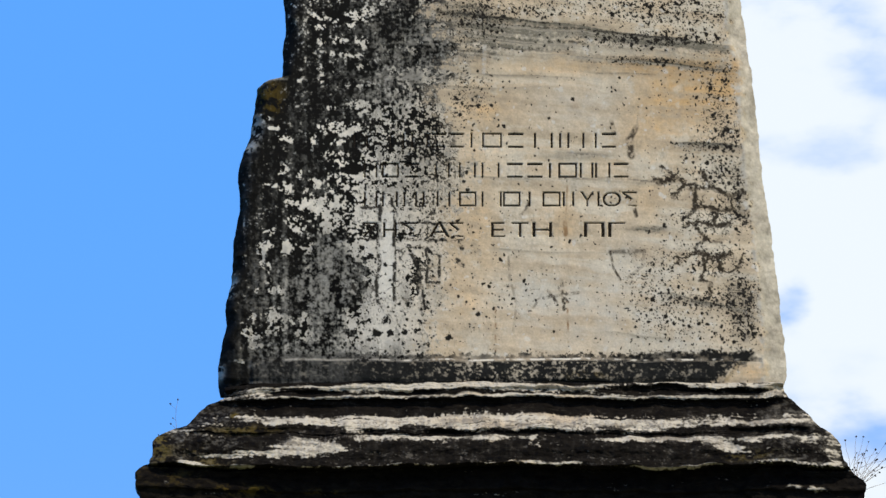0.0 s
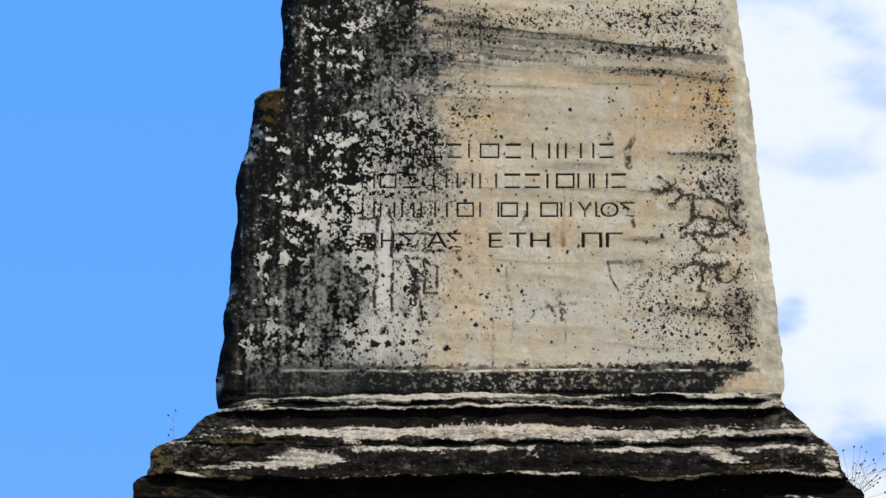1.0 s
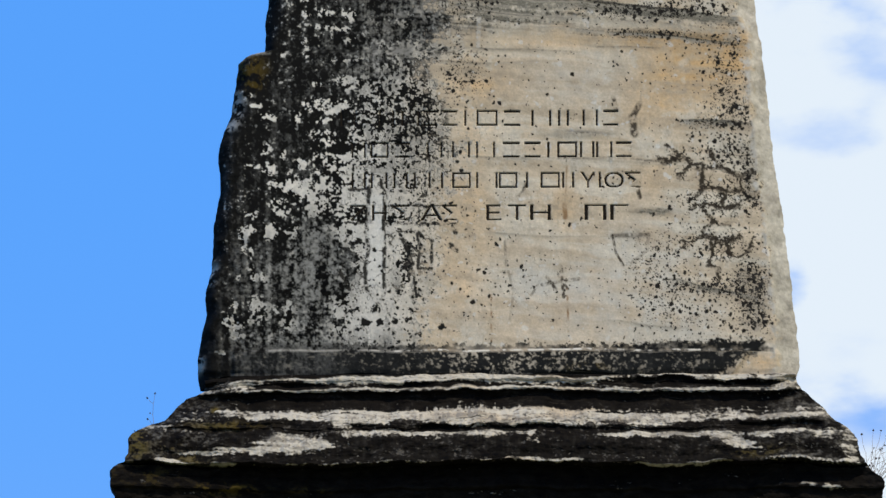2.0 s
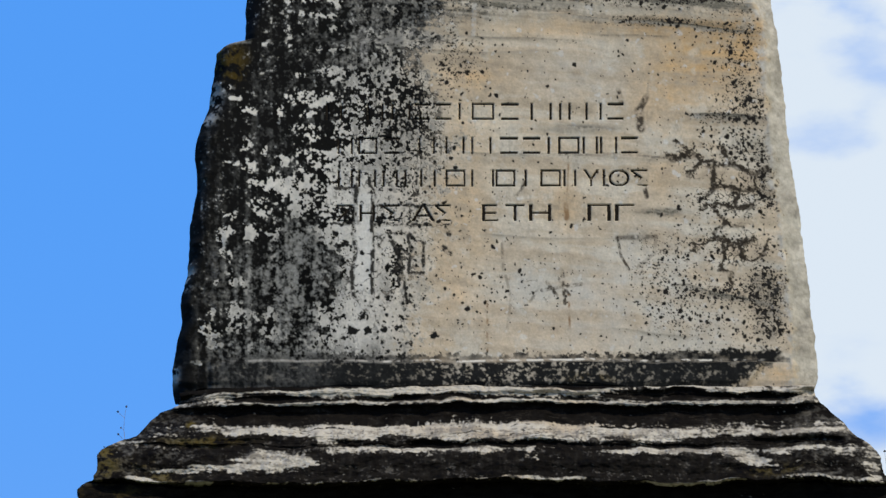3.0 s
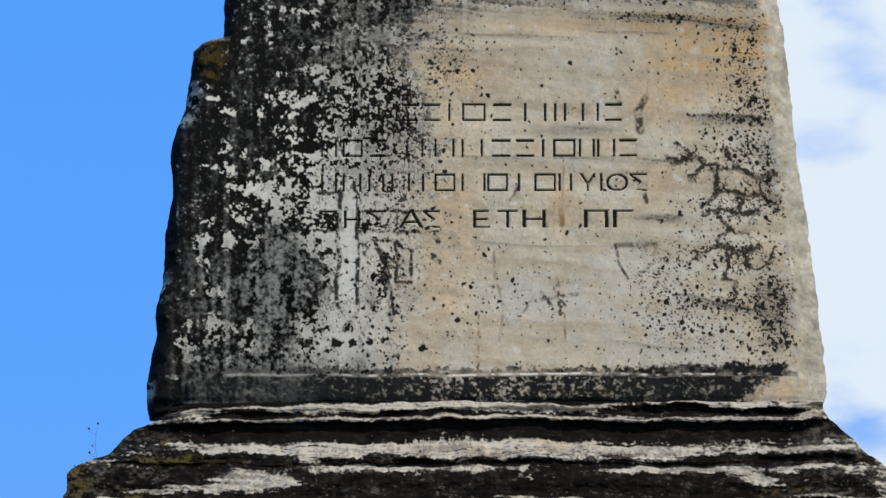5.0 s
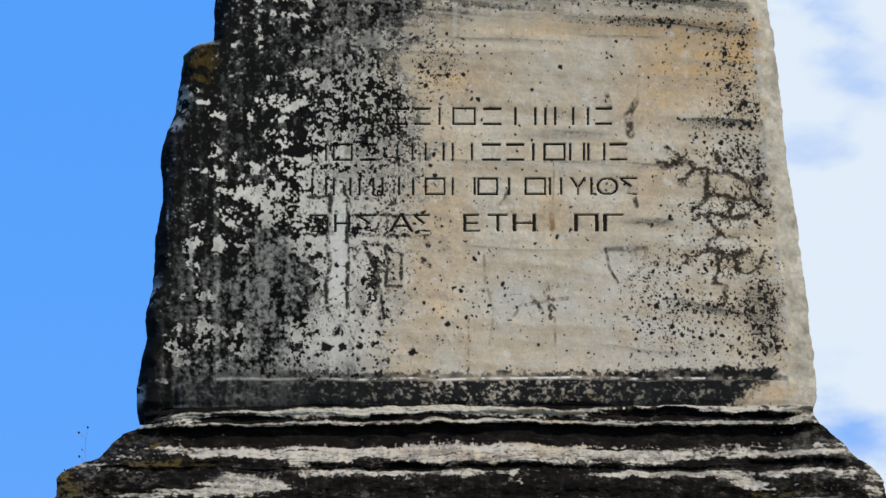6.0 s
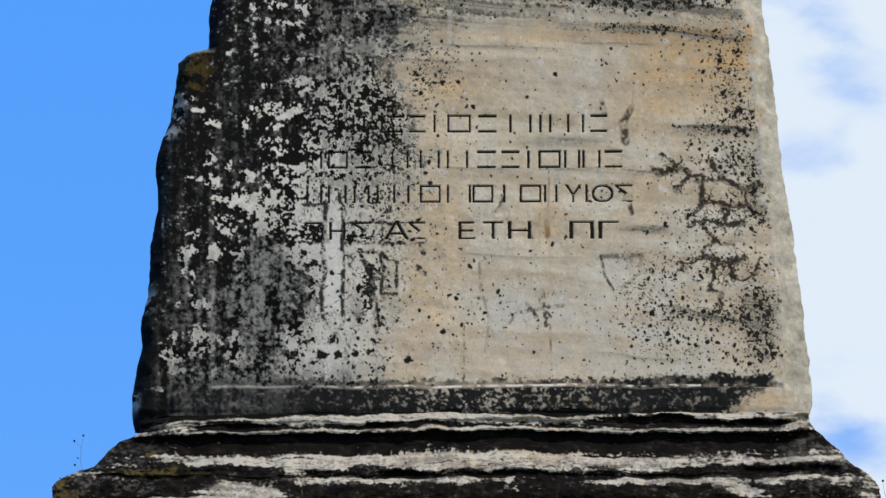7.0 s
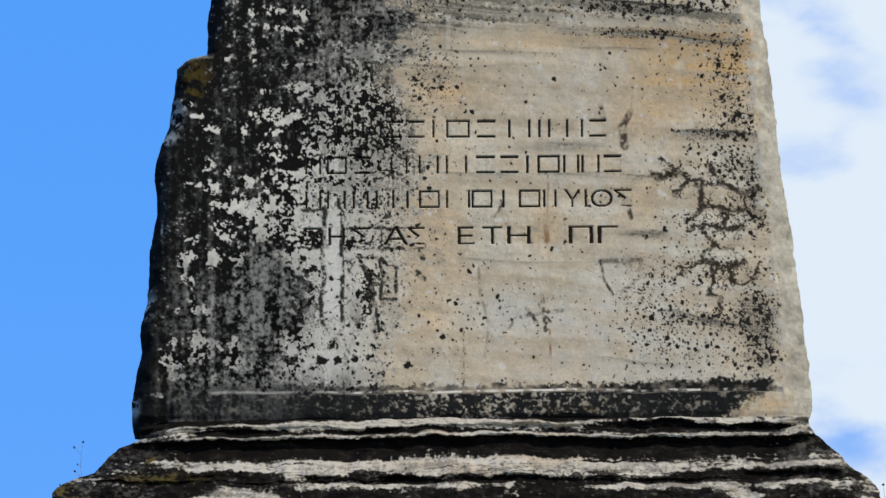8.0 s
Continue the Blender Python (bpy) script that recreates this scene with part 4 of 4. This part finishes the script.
def moulded_base():
    prof = np.array(PROFILE)
    steps = np.concatenate([np.linspace(prof[i, 0], prof[i + 1, 0], max(2, int((prof[i + 1, 0] - prof[i, 0]) * 1.2) + 1) + 1)[:-1] for i in range(len(prof) - 1)] + [[905.0]])
    d0 = np.interp(steps, prof[:, 0], prof[:, 1])
    z0 = course_height(steps, d0)
    side = np.linspace(1, 0, 26)[:-1] ** 1.7
    t = np.concatenate([-side, np.linspace(0, 1, 1300), 1 + side[::-1]])
    D, T = np.meshgrid(d0, t, indexing="ij")
    Z, M = np.meshgrid(z0, t, indexing="ij")[0], np.meshgrid(steps, t, indexing="ij")[0]
    F = np.clip(T, 0, 1)
    west, east = np.interp(M, *WEST_END), np.interp(M, *EAST_END)
    a = west + (east - west) * F
    along = a + 500 * (T - F)
    # worn, wavy and chipped edges
    proud = soft(M, 677, 682)
    wave, small = fbm(along, M, 150, 60, 3, 301), fbm(along, M, 30, 12, 4, 311)
    fine = fbm(along, M, 9, 6, 2, 315)
    beds = fbm(along, M, 120, 5.0, 3, 317)
    D = D + proud * (0.0030 * wave + 0.0026 * small + 0.0014 * fine + 0.0024 * beds * soft(778 - M, -4, 4))
    Z = Z + soft(M, 674, 681) * (0.0058 * fbm(along, M * 0.3, 150, 60, 3, 321) + 0.0024 * fbm(along, M * 0.5, 26, 16, 4, 331))
    chip = patches(along, M, ((1285, 787, 24, 12, 0.022), (1200, 777, 70, 5, 0.006), (545, 789, 60, 13, 0.010), (1155, 688, 66, 7, 0.032), (1300, 691, 80, 4, 0.022), (1370, 761, 74, 6, 0.030), (780, 763, 28, 5, 0.030), (535, 760, 60, 7, 0.016), (660, 763, 24, 5, 0.014), (945, 764, 28, 4, 0.016),
                              (560, 695, 50, 4, 0.016), (730, 696, 46, 3.5, 0.016), (360, 810, 60, 12, 0.010), (300, 830, 40, 8, 0.014)), 1.6)
    D = D - chip
    D = D + soft(M, 827, 834) * (0.065 * soft(520 - along, 0, 180) + 0.05 * soft(along - 1280, 0, 160))
    # at the ends the hollow courses run out into one worn slope
    run = np.clip(soft(west + 46 - a, 0, 60) + soft(a - east + 40, 0, 56), 0, 1)
    slope = np.interp(M, (676, 690, 735, 756, 772, 790, 826, 834, 846, 905), (-0.12, 0.0, 0.085, 0.135, 0.20, 0.245, 0.26, 0.27, 0.30, 0.28))
    D = D + (slope - 0.03 - D) * 0.75 * run * soft(M, 678, 690)
    Z = Z - 0.018 * soft(470 - along, 0, 80) * soft(722 - M, 0, 40)
    ends = 1.8 * fbm(M, 0 * M, 16, 10, 3, 341)
    a = a + (2 * F - 1) * ends * soft(np.abs(2 * F - 1), 0.9, 1.0)
    y = Y_FOOT - D
    x = (a - 784) * ((15.4844 + y) * 0.98949 + (Z - 1.65) * 0.14458) / 7459.26
    back = np.where(T < 0, -T, np.where(T > 1, T - 1, 0))
    x = x + (2 * F - 1) * 0.012 * np.sin(np.clip(back * 12, 0, 1.57)) * proud
    y = y + back * DEPTH
    col = base_colour(along, M)
    n = len(t)
    caps = (np.arange(n)[::-1], (len(steps) - 1) * n + np.arange(n))
    return sheet("moulded_base", np.stack([x, y, Z], -1).reshape(-1, 3), quads(len(steps), n, True), STONE, obelisk, col.reshape(-1, 3),
                 "chipped base moulding, rubbed pale edges, black crust and painted shade in its hollows", caps)


moulded_base()


def dressed(name, x0, x1, y0, y1, z0, z1, label=""):
    bm = bmesh.new()
    bmesh.ops.create_cube(bm, size=1.0, matrix=Matrix.LocRotScale(((x0 + x1) / 2, (y0 + y1) / 2, (z0 + z1) / 2), None, (x1 - x0, y1 - y0, z1 - z0)))
    bmesh.ops.bevel(bm, geom=list(bm.edges), offset=0.02, segments=2, affect="EDGES")
    bmesh.ops.subdivide_edges(bm, edges=list(bm.edges), cuts=3, use_grid_fill=True)
    for v in bm.verts:
        v.co += Vector(noise.noise_vector(v.co * 4)) * 0.006
    part(name, bm, MARBLE, obelisk, label)


dressed("pedestal", X_WEST - 0.2, X_EAST + 0.2, Y_FOOT - 0.2, Y_FOOT + 1.85, 0.62, 2.915, "plain weathered marble pedestal block")
dressed("step", X_WEST - 0.38, X_EAST + 0.38, Y_FOOT - 0.38, Y_FOOT + 2.03, 0.30, 0.625)
dressed("step", X_WEST - 0.62, X_EAST + 0.62, Y_FOOT - 0.62, Y_FOOT + 2.27, -0.08, 0.305)


# ---- dry weeds rooted in the ledges ----
def tube(bm, p, q, r0, r1, sides=5):
    p, q = Vector(p), Vector(q)
    turn = (q - p).to_track_quat("Z", "Y").to_matrix()
    rings = []
    for c, r in ((p, r0), (q, r1)):
        rings.append([bm.verts.new(c + turn @ Vector((r * math.cos(2 * math.pi * k / sides), r * math.sin(2 * math.pi * k / sides), 0))) for k in range(sides)])
    for k in range(sides):
        bm.faces.new((rings[0][k], rings[0][(k + 1) % sides], rings[1][(k + 1) % sides], rings[1][k]))
    bm.faces.new(rings[0][::-1])
    bm.faces.new(rings[1])


def seed_head(parent, at, size, rng):
    bm = bmesh.new()
    bmesh.ops.create_icosphere(bm, subdivisions=1, radius=size, matrix=Matrix.Translation(at))
    for v in bm.verts:
        v.co += (v.co - Vector(at)) * rng.uniform(-0.3, 0.9)
    part("seed_head", bm, SEED, parent)


def weed(root, stems, label, seed, thick, reach=1.0):
    """stems: sideways lean, depth lean, height, side twigs."""
    rng = random.Random(seed)
    thing = tagged(new("dry_weed"), label, "weed", "weeds on the ledges")
    thing.location = root
    for lean, deep, height, twigs in stems:
        bm = bmesh.new()
        pts = [Vector((0, 0, -0.02))]
        for k in range(1, 7):
            t = k / 6
            pts.append(Vector((lean * t ** 1.25 + rng.uniform(-1, 1) * 0.004, deep * t + rng.uniform(-1, 1) * 0.004, height * t)))
        for k in range(6):
            tube(bm, pts[k], pts[k + 1], thick * (1 - 0.11 * k), thick * (1 - 0.11 * (k + 1)))
        tips = [pts[-1]]
        for k in range(twigs):
            base = pts[2 + k % 4]
            tip = base + Vector((rng.choice((-1, 1)) * reach * rng.uniform(0.02, 0.06) + lean * 0.25, rng.uniform(-0.03, 0.03) * reach, reach * rng.uniform(0.015, 0.07)))
            tube(bm, base, tip, thick * 0.5, thick * 0.35)
            tips.append(tip)
        part("stem", bm, TWIG, thing)
        for tip in tips:
            seed_head(thing, tip, thick * rng.uniform(1.7, 2.5), rng)
    return thing


weed((-0.978, -0.08, 3.117), ((0.0, 0.0, 0.225, 4),), "thin dry weed stalk on the mossy ledge of the base", 3, 0.0012, 0.4)
weed((-1.031, -0.10, 3.109), ((-0.012, 0.0, 0.10, 1),), "tiny dry sprig on the mossy ledge of the base", 4, 0.0012, 0.3)
weed((1.512, 0.0, 2.997),
     ((0.035, 0.0, 0.215, 3), (0.085, 0.02, 0.17, 3), (-0.025, 0.02, 0.205, 2), (0.105, -0.02, 0.10, 2), (0.012, 0.03, 0.22, 2), (0.13, 0.03, 0.05, 1), (0.06, 0.03, 0.20, 3), (0.09, 0.0, 0.13, 3), (-0.045, 0.02, 0.15, 1), (0.15, 0.02, 0.16, 2), (0.12, 0.0, 0.19, 2), (0.075, -0.02, 0.07, 1)),
     "bushy dry weed with small seed heads on the broken ledge", 5, 0.0013)
